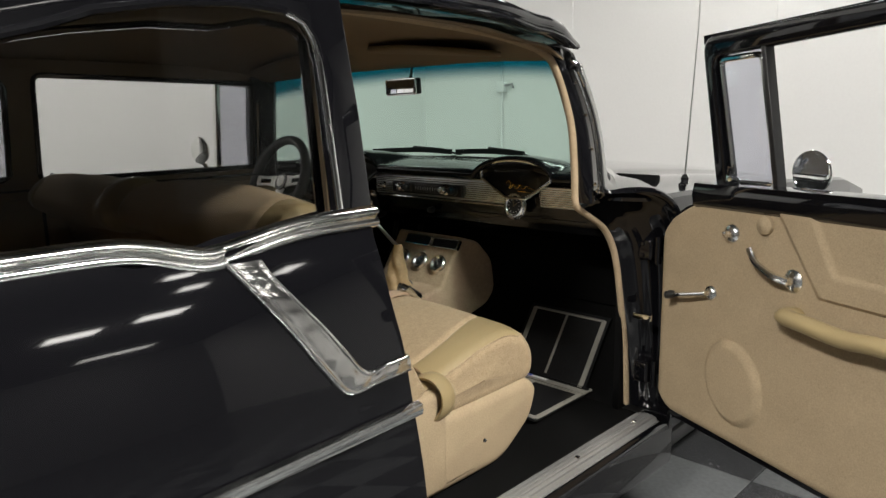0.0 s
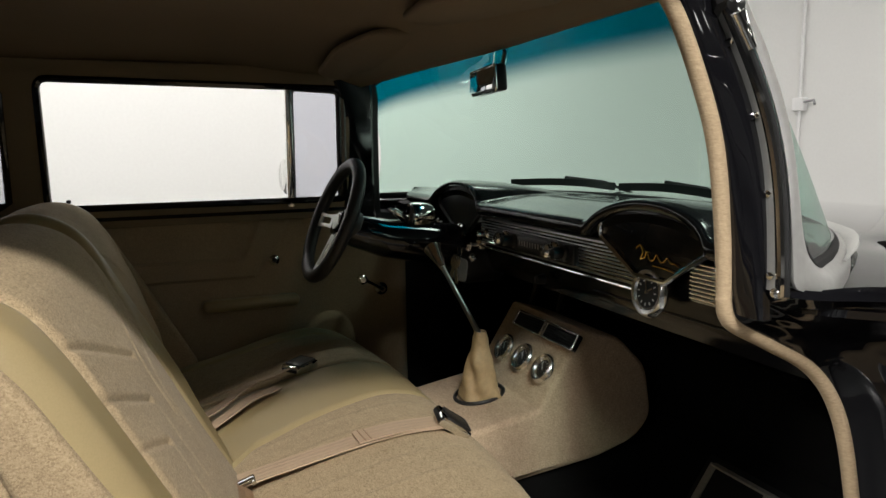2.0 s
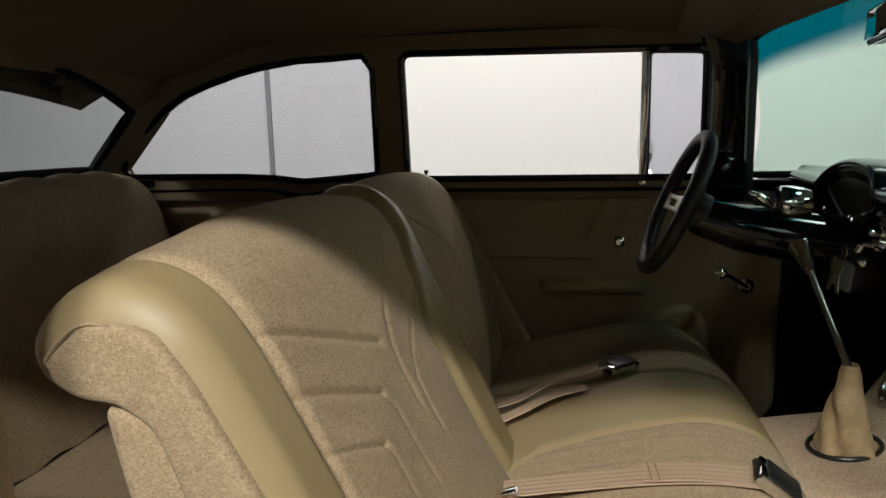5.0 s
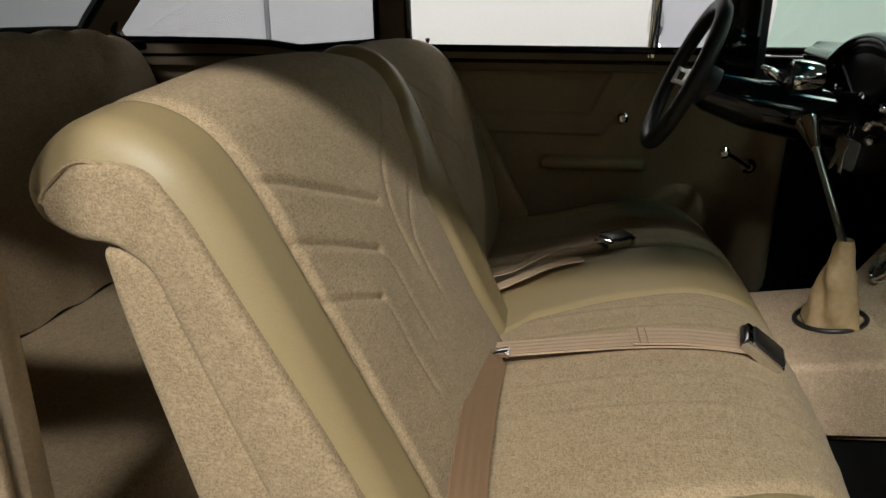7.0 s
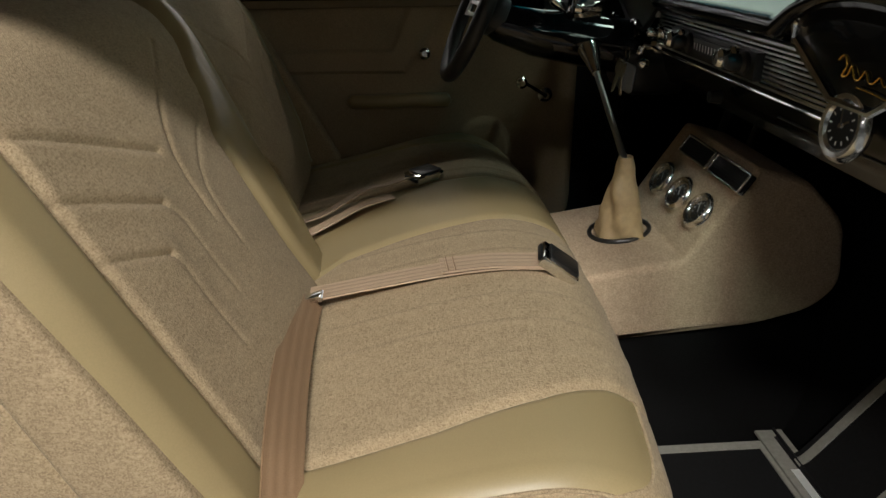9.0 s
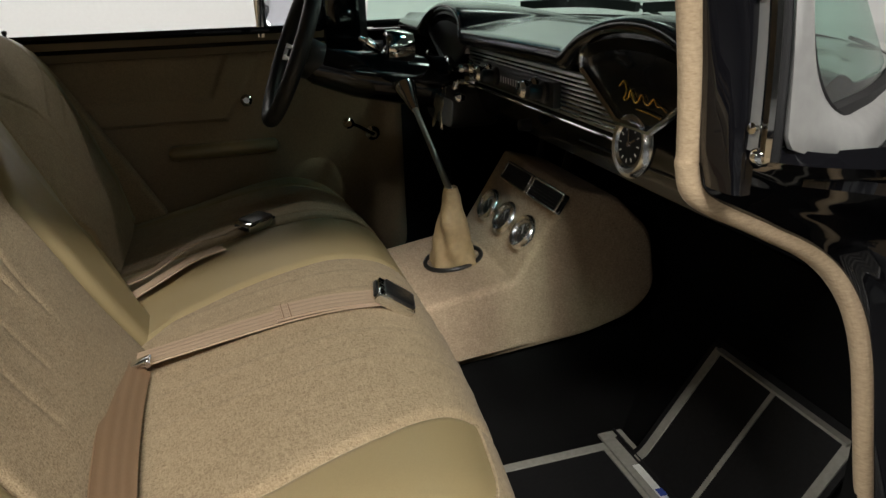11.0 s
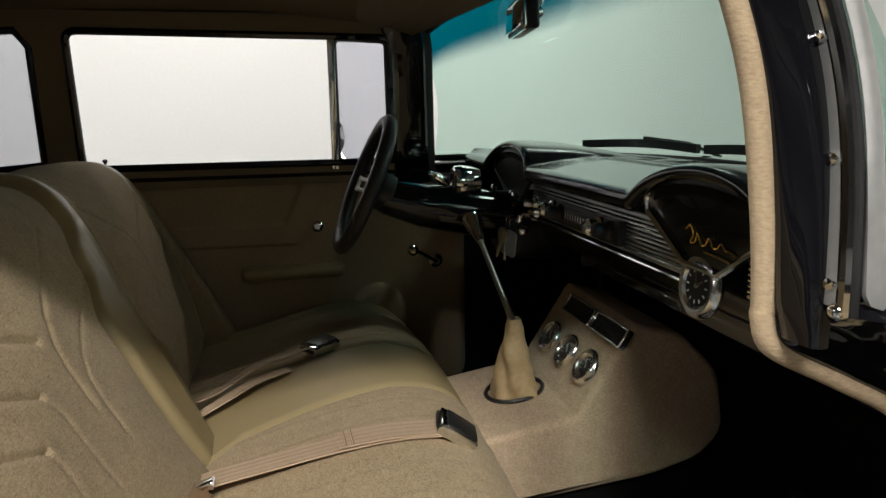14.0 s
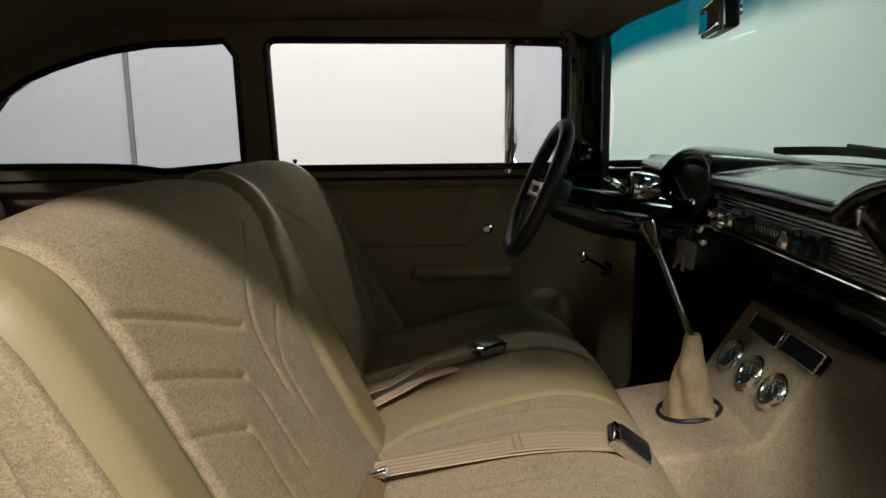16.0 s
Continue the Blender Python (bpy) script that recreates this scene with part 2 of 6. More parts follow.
def part(name, bm, mat, parent=None, label="", smooth=True, kind=""):
    """One mesh object of the bmesh, which is in the place's own coordinates."""
    if isinstance(bm, bpy.types.Mesh):
        me = bm
        off = world_offset(parent) if parent else Vector((0, 0, 0))
        me.transform(Matrix.Translation(-off))
        rim = []
    else:
        bmesh.ops.recalc_face_normals(bm, faces=bm.faces)
        off = world_offset(parent) if parent else Vector((0, 0, 0))
        bmesh.ops.translate(bm, vec=-off, verts=bm.verts)
        me = bpy.data.meshes.new(name)
        bm.edges.index_update()
        rim = [e.index for e in bm.edges if e.is_boundary]
        bm.to_mesh(me)
        bm.free()
    me.materials.clear()
    me.materials.append(mat)
    me.polygons.foreach_set("use_smooth", [smooth] * len(me.polygons))
    ob = new(name, me)
    if parent:
        ob.parent = parent
    if smooth:
        me.set_sharp_from_angle(angle=radians(38))
        for i in rim:
            me.edges[i].use_edge_sharp = True
    return tagged(ob, label, kind=kind)


def grid(f, nu, nv, close_u=False, close_v=False, uv=False):
    """A sheet of f(u, v), u and v from 0 to 1."""
    bm = bmesh.new()
    vs = [[bm.verts.new(f(i / nu, j / nv)) for j in range(nv + (0 if close_v else 1))] for i in range(nu + (0 if close_u else 1))]
    lay = bm.loops.layers.uv.new("UVMap") if uv else None
    for i in range(nu):
        for j in range(nv):
            a, b = (i + 1) % len(vs), (j + 1) % len(vs[0])
            fc = bm.faces.new((vs[i][j], vs[a][j], vs[a][b], vs[i][b]))
            if uv:
                for lp, (ui, vj) in zip(fc.loops, ((i, j), (i + 1, j), (i + 1, j + 1), (i, j + 1))):
                    lp[lay].uv = (ui / nu, vj / nv)
    return bm


def thicken(ob, t, offset=-1.0, bevel=0.0):
    md = ob.modifiers.new("thickness", "SOLIDIFY")
    md.thickness, md.offset = t, offset
    if bevel:
        bv = ob.modifiers.new("edge", "BEVEL")
        bv.width, bv.segments, bv.limit_method, bv.angle_limit = bevel, 2, "ANGLE", radians(50)
    return ob


def block(x0, x1, y0, y1, z0, z1, bevel=0.005, seg=2, bm=None):
    own = bmesh.new()
    bmesh.ops.create_cube(own, size=1)
    bmesh.ops.scale(own, vec=(x1 - x0, y1 - y0, z1 - z0), verts=own.verts)
    bmesh.ops.translate(own, vec=((x0 + x1) / 2, (y0 + y1) / 2, (z0 + z1) / 2), verts=own.verts)
    if bevel:
        bmesh.ops.bevel(own, geom=own.edges[:], offset=bevel, segments=seg, profile=0.5, affect="EDGES")
    return own


def turned(bm, m):
    bmesh.ops.transform(bm, matrix=m, verts=bm.verts)
    return bm


def joined(*bms):
    out = bmesh.new()
    for b in bms:
        me = bpy.data.meshes.new("tmp")
        b.to_mesh(me)
        out.from_mesh(me)
        b.free()
        bpy.data.meshes.remove(me)
    return out


def smooth_path(pts, n):
    """Catmull-Rom through the points, n steps a span."""
    p = [Vector(a) for a in pts]
    p = [2 * p[0] - p[1]] + p + [2 * p[-1] - p[-2]]
    out = []
    for i in range(1, len(p) - 2):
        for k in range(n):
            t = k / n
            a, b, c, d = p[i - 1:i + 3]
            out.append(0.5 * ((2 * b) + (c - a) * t + (2 * a - 5 * b + 4 * c - d) * t * t + (3 * b - a - 3 * c + d) * t ** 3))
    out.append(p[-2])
    return out


def tube(pts, r, seg=10, closed=False, profile=None, up=None, caps=True):
    """A round (or profiled) bar swept along points. r: one radius or one a point. profile: list of (a, b) across the path."""
    pts = [Vector(p) for p in pts]
    n = len(pts)
    rs = r if isinstance(r, (list, tuple)) else [r] * n
    shape = profile or [(math.cos(2 * math.pi * k / seg), math.sin(2 * math.pi * k / seg)) for k in range(seg)]
    bm = bmesh.new()
    rings = []
    side = None
    for i, p in enumerate(pts):
        if closed:
            d = pts[(i + 1) % n] - pts[i - 1]
        else:
            d = pts[min(i + 1, n - 1)] - pts[max(i - 1, 0)]
        d.normalize()
        if up is not None:
            s = d.cross(Vector(up))
            side = s.normalized() if s.length > 1e-4 else side
        elif side is None:
            side = d.orthogonal().normalized()
        else:
            side = (side - d * side.dot(d)).normalized()
        nrm = side.cross(d)
        rings.append([bm.verts.new(p + rs[i] * (a * side + b * nrm)) for a, b in shape])
    m = len(shape)
    for i in range(n if closed else n - 1):
        a, b = rings[i], rings[(i + 1) % n]
        for k in range(m):
            bm.faces.new((a[k], a[(k + 1) % m], b[(k + 1) % m], b[k]))
    if caps and not closed:
        bm.faces.new(rings[0])
        bm.faces.new(list(reversed(rings[-1])))
    return bm


def lathe(profile, centre, axis, seg=24):
    """Profile of (radius, height) turned about the axis through the centre."""
    m = Matrix.Translation(centre) @ Vector(axis).to_track_quat("Z", "Y").to_matrix().to_4x4()
    bm = bmesh.new()
    rings = [[bm.verts.new(m @ Vector((r * math.cos(2 * math.pi * k / seg), r * math.sin(2 * math.pi * k / seg), h))) for k in range(seg)] for r, h in profile]
    for a, b in zip(rings, rings[1:]):
        for k in range(seg):
            bm.faces.new((a[k], a[(k + 1) % seg], b[(k + 1) % seg], b[k]))
    bm.faces.new(rings[-1])
    bm.faces.new(list(reversed(rings[0])))
    return bm


def rounded(poly, radius, n=5):
    """The polygon with its corners rounded. radius: one, or one a corner."""
    out = []
    k = len(poly)
    for i in range(k):
        r = radius[i] if isinstance(radius, (list, tuple)) else radius
        a, b, c = (Vector((*poly[(i + d) % k], 0)) for d in (-1, 0, 1))
        u, v = (a - b), (c - b)
        t = min(r, u.length * 0.45, v.length * 0.45)
        p, q = b + u.normalized() * t, b + v.normalized() * t
        for s in range(n + 1):
            f = s / n
            w = (1 - f) ** 2 * p + 2 * f * (1 - f) * b + f * f * q
            out.append((w.x, w.y))
    return out


def plate(outer, holes=(), depth=0.01, bevel=0.0, place=None, resolution=2):
    """A flat plate of a 2D outline with holes, as thick as depth, as a mesh; place maps (a, b, c) to the place."""
    cu = bpy.data.curves.new("plate", "CURVE")
    cu.dimensions, cu.fill_mode = "2D", "BOTH"
    cu.extrude, cu.bevel_depth, cu.bevel_resolution, cu.offset = max(depth / 2 - bevel, 0.0005), bevel, resolution, -bevel
    for pts in (outer, *holes):
        sp = cu.splines.new("POLY")
        sp.points.add(len(pts) - 1)
        for q, (a, b) in zip(sp.points, pts):
            q.co = (a, b, 0, 1)
        sp.use_cyclic_u = True
    ob = bpy.data.objects.new("plate", cu)
    scene.collection.objects.link(ob)
    me = bpy.data.meshes.new_from_object(ob.evaluated_get(bpy.context.evaluated_depsgraph_get()))
    bpy.data.objects.remove(ob)
    bpy.data.curves.remove(cu)
    bm = bmesh.new()
    bm.from_mesh(me)
    bpy.data.meshes.remove(me)
    bmesh.ops.remove_doubles(bm, verts=bm.verts, dist=1e-5)
    if place:
        for v in bm.verts:
            v.co = place(*v.co)
    return bm


def lerp(a, b, t):
    return a + (b - a) * t


def curve1(keys, t):
    """Smooth interpolation in a list of (t, value)."""
    if t <= keys[0][0]:
        return keys[0][1]
    for (a, va), (b, vb) in zip(keys, keys[1:]):
        if t <= b:
            f = (t - a) / (b - a)
            return lerp(va, vb, f * f * (3 - 2 * f))
    return keys[-1][1]


def linear1(keys, t):
    if t <= keys[0][0]:
        return keys[0][1]
    for (a, va), (b, vb) in zip(keys, keys[1:]):
        if t <= b:
            return lerp(va, vb, (t - a) / (b - a))
    return keys[-1][1]


# ---- room ----
def structure(name, bm, mat, label, category, smooth=False):
    ob = part(name, bm, mat, None, label, smooth, "structure")
    ob["category"] = category
    return ob


X0, X1, Y0, Y1 = -5.0, 14.2, -11.0, 5.0
structure("wall_west", block(X0 - 0.15, X0, Y0, Y1, GROUND, CEIL, 0), WALL, "white painted showroom wall with upright panel joints", "wall")
structure("wall_north", block(X0 - 0.15, X1 + 0.15, Y1, Y1 + 0.15, GROUND, CEIL, 0), WALL, "white painted showroom end wall with panel joints", "wall")
structure("wall_east", block(X1, X1 + 0.15, Y0, Y1, GROUND, CEIL, 0), WALL_DARK, "grey painted showroom side wall", "wall")
structure("wall_south", block(X0 - 0.15, X1 + 0.15, Y0 - 0.15, Y0, GROUND, CEIL, 0), WALL_DARK, "grey painted showroom back wall", "wall")
structure("ceiling", block(X0 - 0.15, X1 + 0.15, Y0 - 0.15, Y1 + 0.15, CEIL, CEIL + 0.15, 0), CEILING_PAINT, "plain dark showroom ceiling", "ceiling")
for y in (-7.1, -3.3):
    structure("trim", block(X0, X0 + 0.022, y - 0.022, y + 0.022, GROUND, CEIL, 0.004), SEAM, "grey joint strip on the white wall", "joint strip")
for x in (-2.73, -0.6, 1.6, 4.2):
    structure("trim", block(x - 0.014, x + 0.014, Y1 - 0.012, Y1, GROUND, CEIL, 0.003), WALL, "painted joint strip on the white wall", "joint strip")
conduit = thing("wall_conduit", (-3.68, 4.97, GROUND), "white painted conduit with a small junction box on the wall", "conduit")
part("pipe", tube([(-3.68, 4.96, GROUND), (-3.68, 4.96, CEIL)], 0.016, 10), FIXTURE, conduit)
part("junction_box", block(-3.74, -3.62, 4.93, 5.0, 1.44, 1.56, 0.008), FIXTURE, conduit)
part("bracket", tube([(-3.62, 4.95, 1.52), (-3.5, 4.93, 1.53), (-3.46, 4.9, 1.49)], 0.012, 8), SEAM, conduit)
# a fitting for every lamp, the added east washers included
for (lx, ly, sx, sy), w in zip(LAMPS, WATTS):
    lamp = thing("ceiling_light", (lx, ly, CEIL), "white rectangular ceiling light fitting with a bright diffuser", "ceiling light", "ceiling lights")
    part("frame", plate([(-sx / 2 - 0.05, -sy / 2 - 0.05), (sx / 2 + 0.05, -sy / 2 - 0.05), (sx / 2 + 0.05, sy / 2 + 0.05), (-sx / 2 - 0.05, sy / 2 + 0.05)],
                        [[(-sx / 2, -sy / 2), (-sx / 2, sy / 2), (sx / 2, sy / 2), (sx / 2, -sy / 2)]], 0.07, 0.004, lambda a, b, c, lx=lx, ly=ly: Vector((lx + a, ly + b, CEIL - 0.035 + c))), FIXTURE, lamp, smooth=False)
    part("diffuser", block(lx - sx / 2 + 0.002, lx + sx / 2 - 0.002, ly - sy / 2 + 0.002, ly + sy / 2 - 0.002, CEIL - 0.06, CEIL - 0.04, 0), DIFFUSER, lamp, smooth=False)

# ---- car shell ----
car = thing("car", (0, -0.8, GROUND), "gloss black two-door vintage saloon with chrome trim, one door open", "car")


def side_x(z):
    """Half width of the glass line over height."""
    return 0.735 - 0.115 * (z - 1.02)


def skin_x(z):
    """Half width of the outer skin over height."""
    if z < 0.40:
        return 1.067 - 0.4 * (0.40 - z) ** 2
    return 1.067 - 0.05 * (z - 0.40) - 0.15 * (z - 0.40) ** 2 - 0.948 * max(0.0, z - 0.80) ** 2.71


# rear quarter panels and the far door's outer skin
def belt_z(y):
    """The belt line, which dips behind the door and rises again."""
    return 1.049 - 0.027 * math.exp(-((y + 1.312) / 0.07) ** 2) - 0.02 * max(0, -(y + 1.6))


def front_edge(z):
    """Rear edge of the near door opening, over height."""
    return curve1([(0.2, -1.016), (0.60, -1.018), (0.82, -1.026), (0.935, -1.036), (1.013, -1.038), (1.05, -1.032)], z)


def quarter(side, y_front, y_back):
    def f(u, v):
        y = lerp(y_front, y_back, u)
        z = lerp(0.20, belt_z(y) - (0.0 if side > 0 else 0.06), v)
        y += (front_edge(z) - y_front) * (1 - u) if side > 0 else 0
        return (side * skin_x(z) + (0.13 if side < 0 else 0), y, z)
    return grid(f, 90, 64)


thicken(part("quarter_panel", quarter(1, -0.935, -3.3), PAINT, car, "gloss black rear quarter panel"), 0.012, 0)
thicken(part("belt_ledge", grid(lambda u, v: (lerp(skin_x(1.03) - 0.004, 0.890, v), lerp(-1.03, -1.96, u), belt_z(lerp(-1.03, -1.96, u)) - 0.016 - 0.010 * v), 60, 3), PAINT, car, "gloss black ledge below the quarter window"), 0.008, 0)
thicken(part("quarter_panel", quarter(-1, 0.16, -3.3), PAINT, car, "gloss black far side panel"), 0.012, 0)


# roof
def roof_edge(y):
    return curve1([(-2.0, 0.66), (-1.7, 0.78), (-1.2, 0.83), (-0.9, 0.825), (-0.55, 0.785), (-0.3, 0.752), (-0.1, 0.73)], y)


def roof_edge_z(y):
    return curve1([(-2.1, 1.16), (-1.75, 1.32), (-1.35, 1.405), (-0.6, 1.418), (-0.3, 1.40), (-0.12, 1.362)], y)


def roof(lift, front, back, crown, inset=0.0):
    def f(u, v):
        s = 2 * u - 1
        y = lerp(front + 0.10 * (1 - s * s), back - 0.05 * (1 - s * s), v)
        w = roof_edge(y) - inset
        fall = min(1.0, max(0.0, (y - (front - 0.25)) / 0.35))
        return (s * w + 0.02, y, roof_edge_z(y) + lift + crown * (1 - abs(s) ** 2.4) * (1 - 0.55 * fall))
    return f


thicken(part("roof", grid(roof(0.0, -0.15, -1.95, 0.10), 40, 40), PAINT, car, "gloss black roof panel"), 0.012, 1)
thicken(part("headliner", grid(roof(-0.035, -0.17, -1.80, 0.065, 0.03), 40, 40), HEADLINER, car, "tan cloth headliner"), 0.006, 1)
for s in (1, -1):
    ys = [-0.125 - 0.06 * k for k in range(30)]
    path = [(s * (roof_edge(y) - 0.012) + 0.02, y, roof_edge_z(y) + 0.008) for y in ys]
    part("roof_rail", tube(path, [0.008, 0.018] + [0.024] * (len(ys) - 2), 14), PAINT, car, "gloss black rounded roof edge")
    part("drip_rail", tube([(s * (roof_edge(y) + 0.012) + 0.02, y, roof_edge_z(y) - 0.010) for y in ys[1:]], 0.006, 8), PAINT, car, "thin black drip rail along the roof edge")

# tail, rear deck and rear window
part("rear_deck", grid(lambda u, v: (lerp(-0.84, 0.84, u), lerp(-1.85, -3.3, v), 1.02 - 0.03 * v + 0.02 * math.sin(math.pi * u) - 0.25 * v ** 6), 20, 20), PAINT, car)
part("tail_panel", block(-0.86, 0.86, -3.36, -3.29, 0.25, 0.80, 0.02), PAINT, car)


def rear_glass(u, v):
    s = 2 * u - 1
    b = Vector((0.64 * s, -1.93 - 0.20 * (1 - s * s), 1.05))
    t = Vector((0.635 * s, -1.78 - 0.06 * (1 - s * s), 1.215 + 0.15 * (1 - abs(s) ** 3)))
    return b.lerp(t, v)


part("rear_window", grid(rear_glass, 24, 8), GLASS_REAR, car, "smoked rear window glass")
part("rear_window_frame", tube([rear_glass(k / 24, 1) for k in range(25)] + [rear_glass(1, 1 - k / 6) for k in range(1, 7)] + [rear_glass(1 - k / 24, 0) for k in range(1, 25)] + [rear_glass(0, k / 6) for k in range(1, 6)], 0.014, 8, True), RUBBER, car)


def rear_cap(u, v):
    a = Vector(roof(-0.02, -0.17, -1.72, 0.075, 0.02)(u, 1))
    b = Vector(rear_glass(u, 1))
    return a.lerp(b, v)


thicken(part("rear_header", grid(rear_cap, 24, 4), HEADLINER, car, "tan cloth over the rear window"), 0.02, 0)
for s in (0, 1):
    sg = 2 * s - 1
    part("rear_pillar", grid(lambda u, v: Vector((sg * side_x(lerp(1.03, 1.30, v)), lerp(-1.88, -1.62, v), lerp(1.03, 1.30, v))).lerp(Vector(rear_glass(s, v)), u), 6, 8), HEADLINER, car, "tan cloth rear pillar trim")
part("parcel_shelf", block(-0.66, 0.66, -2.12, -1.74, 1.0, 1.025, 0.006), CARPET, car)

# side window frames, rear quarter windows
QW = [(-1.09, 1.034), (-1.085, 1.306), (-1.112, 1.345), (-1.20, 1.341), (-1.297, 1.339), (-1.40, 1.325), (-1.465, 1.312), (-1.56, 1.285), (-1.644, 1.255), (-1.73, 1.205), (-1.804, 1.145), (-1.86, 1.085), (-1.875, 1.05), (-1.86, 1.024), (-1.7, 1.024), (-1.50, 1.022), (-1.40, 1.018), (-1.31, 1.006), (-1.22, 1.013), (-1.11, 1.022)]
DW = rounded([(-1.004, 1.010), (-1.004, 1.346), (-0.220, 1.332), (-0.214, 1.010)], [0.03, 0.03, 0.03, 0.012])


def on_side(side, off=0.0):
    shift = 0.125 if side > 0 else 0.0
    return lambda a, b, c: Vector((side * (side_x(b) + off + c) + shift, a, b))


far_outer = [(-0.20, 0.955), (-0.195, 1.32), (-0.25, 1.39), (-1.3, 1.395), (-1.6, 1.36), (-1.85, 1.20), (-1.96, 1.05), (-1.96, 0.95)]
part("side_frame", plate(far_outer, [DW, QW], 0.045, 0.006, on_side(-1)), HEADLINER, car, "tan cloth-covered side window surround")
QW_IN = [(-1.035, 1.045), (-1.032, 1.33), (-1.06, 1.352), (-1.12, 1.358)] + QW[3:-1] + [(-1.06, 1.034)]
near_outer = [(-1.01, 0.985), (-1.01, 1.39), (-1.3, 1.395), (-1.6, 1.36), (-1.85, 1.20), (-1.96, 1.05), (-1.96, 0.97)]
part("side_frame", plate(near_outer, [QW_IN], 0.03, 0.006, on_side(1, -0.012)), HEADLINER, car, "tan cloth-covered quarter window surround")
QW_OUT = [(-1.057, 1.042), (-1.057, 1.13), (-1.057, 1.209), (-1.058, 1.285), (-1.064, 1.320), (-1.080, 1.346), (-1.115, 1.360), (-1.20, 1.364), (-1.297, 1.356), (-1.40, 1.336)] + QW[6:-1] + [(-1.07, 1.036)]
skin_outer = [(-0.992, 0.985), (-0.990, 1.06), (-0.995, 1.21), (-1.010, 1.40), (-1.3, 1.41), (-1.6, 1.37), (-1.85, 1.20), (-1.96, 1.05), (-1.96, 0.97)]
part("pillar_skin", plate(skin_outer, [QW_OUT], 0.03, 0.004, on_side(1, 0.042)), PAINT, car, "gloss black centre pillar and window surround")


def inset(poly, d):
    """The outline moved inwards by d."""
    cx, cy = sum(p[0] for p in poly) / len(poly), sum(p[1] for p in poly) / len(poly)
    out = []
    k = len(poly)
    for i in range(k):
        a, b = Vector(poly[i - 1]), Vector(poly[(i + 1) % k])
        n = Vector((-(b - a).y, (b - a).x)).normalized()
        p = Vector(poly[i])
        q = p + n * d
        if (q - Vector((cx, cy))).length > (p - Vector((cx, cy))).length:
            q = p - n * d
        out.append((q.x, q.y))
    return out


part("window_frame", tube([on_side(-1, -0.018)(a, b, 0) for a, b in DW], 0.010, 8, True), PAINT, car, "black window frame")
part("window_frame", tube([on_side(-1, -0.018)(a, b, 0) for a, b in QW], 0.010, 8, True), PAINT, car, "black quarter window frame")
part("window_frame", tube([on_side(1, 0.057 - 0.03 * (b - 1.042))(a, b, 0) for a, b in QW_OUT[:7]], 0.0060, 10), CHROME, car, "chrome front edge of the quarter window")
part("window_frame", tube([on_side(1, 0.056)(a, b, 0) for a, b in QW_OUT[6:]], 0.007, 8), PAINT, car, "black quarter window edge")
part("window_frame", tube([on_side(1, -0.024)(a, b, 0) for a, b in QW_IN], 0.010, 8, True), PAINT, car, "black quarter window frame")
for s, outline, o in ((-1, QW, 0.0), (1, QW_OUT, 0.035)):
    part("quarter_glass", plate(outline, (), 0.005, 0, on_side(s, o) if s < 0 else lambda a, b, c: on_side(1, 0.035 + 0.09 * (b - 1.2))(a, b, c)), GLASS_GREY if s < 0 else GLASS_SMOKE, car, "smoked quarter window glass", smooth=False)

# far door: sill, panel and vent window
sill = [(0.0, 0.986), (0.04, 1.010), (0.06, 1.016), (0.075, 1.004), (0.08, 0.976), (0.062, 0.964), (0.02, 0.961)]
bm = grid(lambda u, v: (-0.795 + linear1([(k / 6, p[0]) for k, p in enumerate(sill)], v), lerp(-0.19, -1.03, u), linear1([(k / 6, p[1]) for k, p in enumerate(sill)], v)), 24, 18)
part("door_sill", bm, PAINT, car, "gloss black window sill of the far door")
bm = grid(lambda u, v: (-0.795 + linear1([(k / 6, p[0]) for k, p in enumerate(sill)], v), lerp(-1.035, -1.93, u), belt_z(lerp(-1.035, -1.93, u)) - 1.043 + linear1([(k / 6, p[1]) for k, p in enumerate(sill)], v)), 60, 18)
part("quarter_sill", bm, PAINT, car, "gloss black quarter window sill")
part("vent_bar", plate([(-0.383, 0.99), (-0.385, 1.34), (-0.366, 1.34), (-0.363, 0.99)], (), 0.022, 0.003, on_side(-1, -0.012)), CHROME, car, "upright bar of the vent window")
part("vent_frame", tube([on_side(-1, -0.01)(a, b, 0) for a, b in rounded([(-0.362, 1.006), (-0.365, 1.328), (-0.232, 1.322), (-0.226, 1.006)], 0.016)], 0.0055, 8, True), SATIN, car, "slim black vent window frame")
part("vent_glass", plate([(-0.366, 1.0), (-0.366, 1.332), (-0.228, 1.326), (-0.222, 1.0)], (), 0.004, 0, on_side(-1, -0.002)), GLASS_CLEAR, car, "vent window glass", smooth=False)


def door_panel(a, z, base, lift=0.0):
    """Relief of the moulded door trim: an embossed upper field and a raised oval speaker cover."""
    rise = base
    z -= lift
    e = ((a - 0.30) * 0.94 + (z - 0.505) * 0.34) ** 2 / 0.088 ** 2 + ((z - 0.505) * 0.94 - (a - 0.30) * 0.34) ** 2 / 0.105 ** 2
    if e < 1.15:
        rise += 0.016 * min(1.0, max(0.0, (1.15 - e) / 0.35)) ** 0.6
    return rise


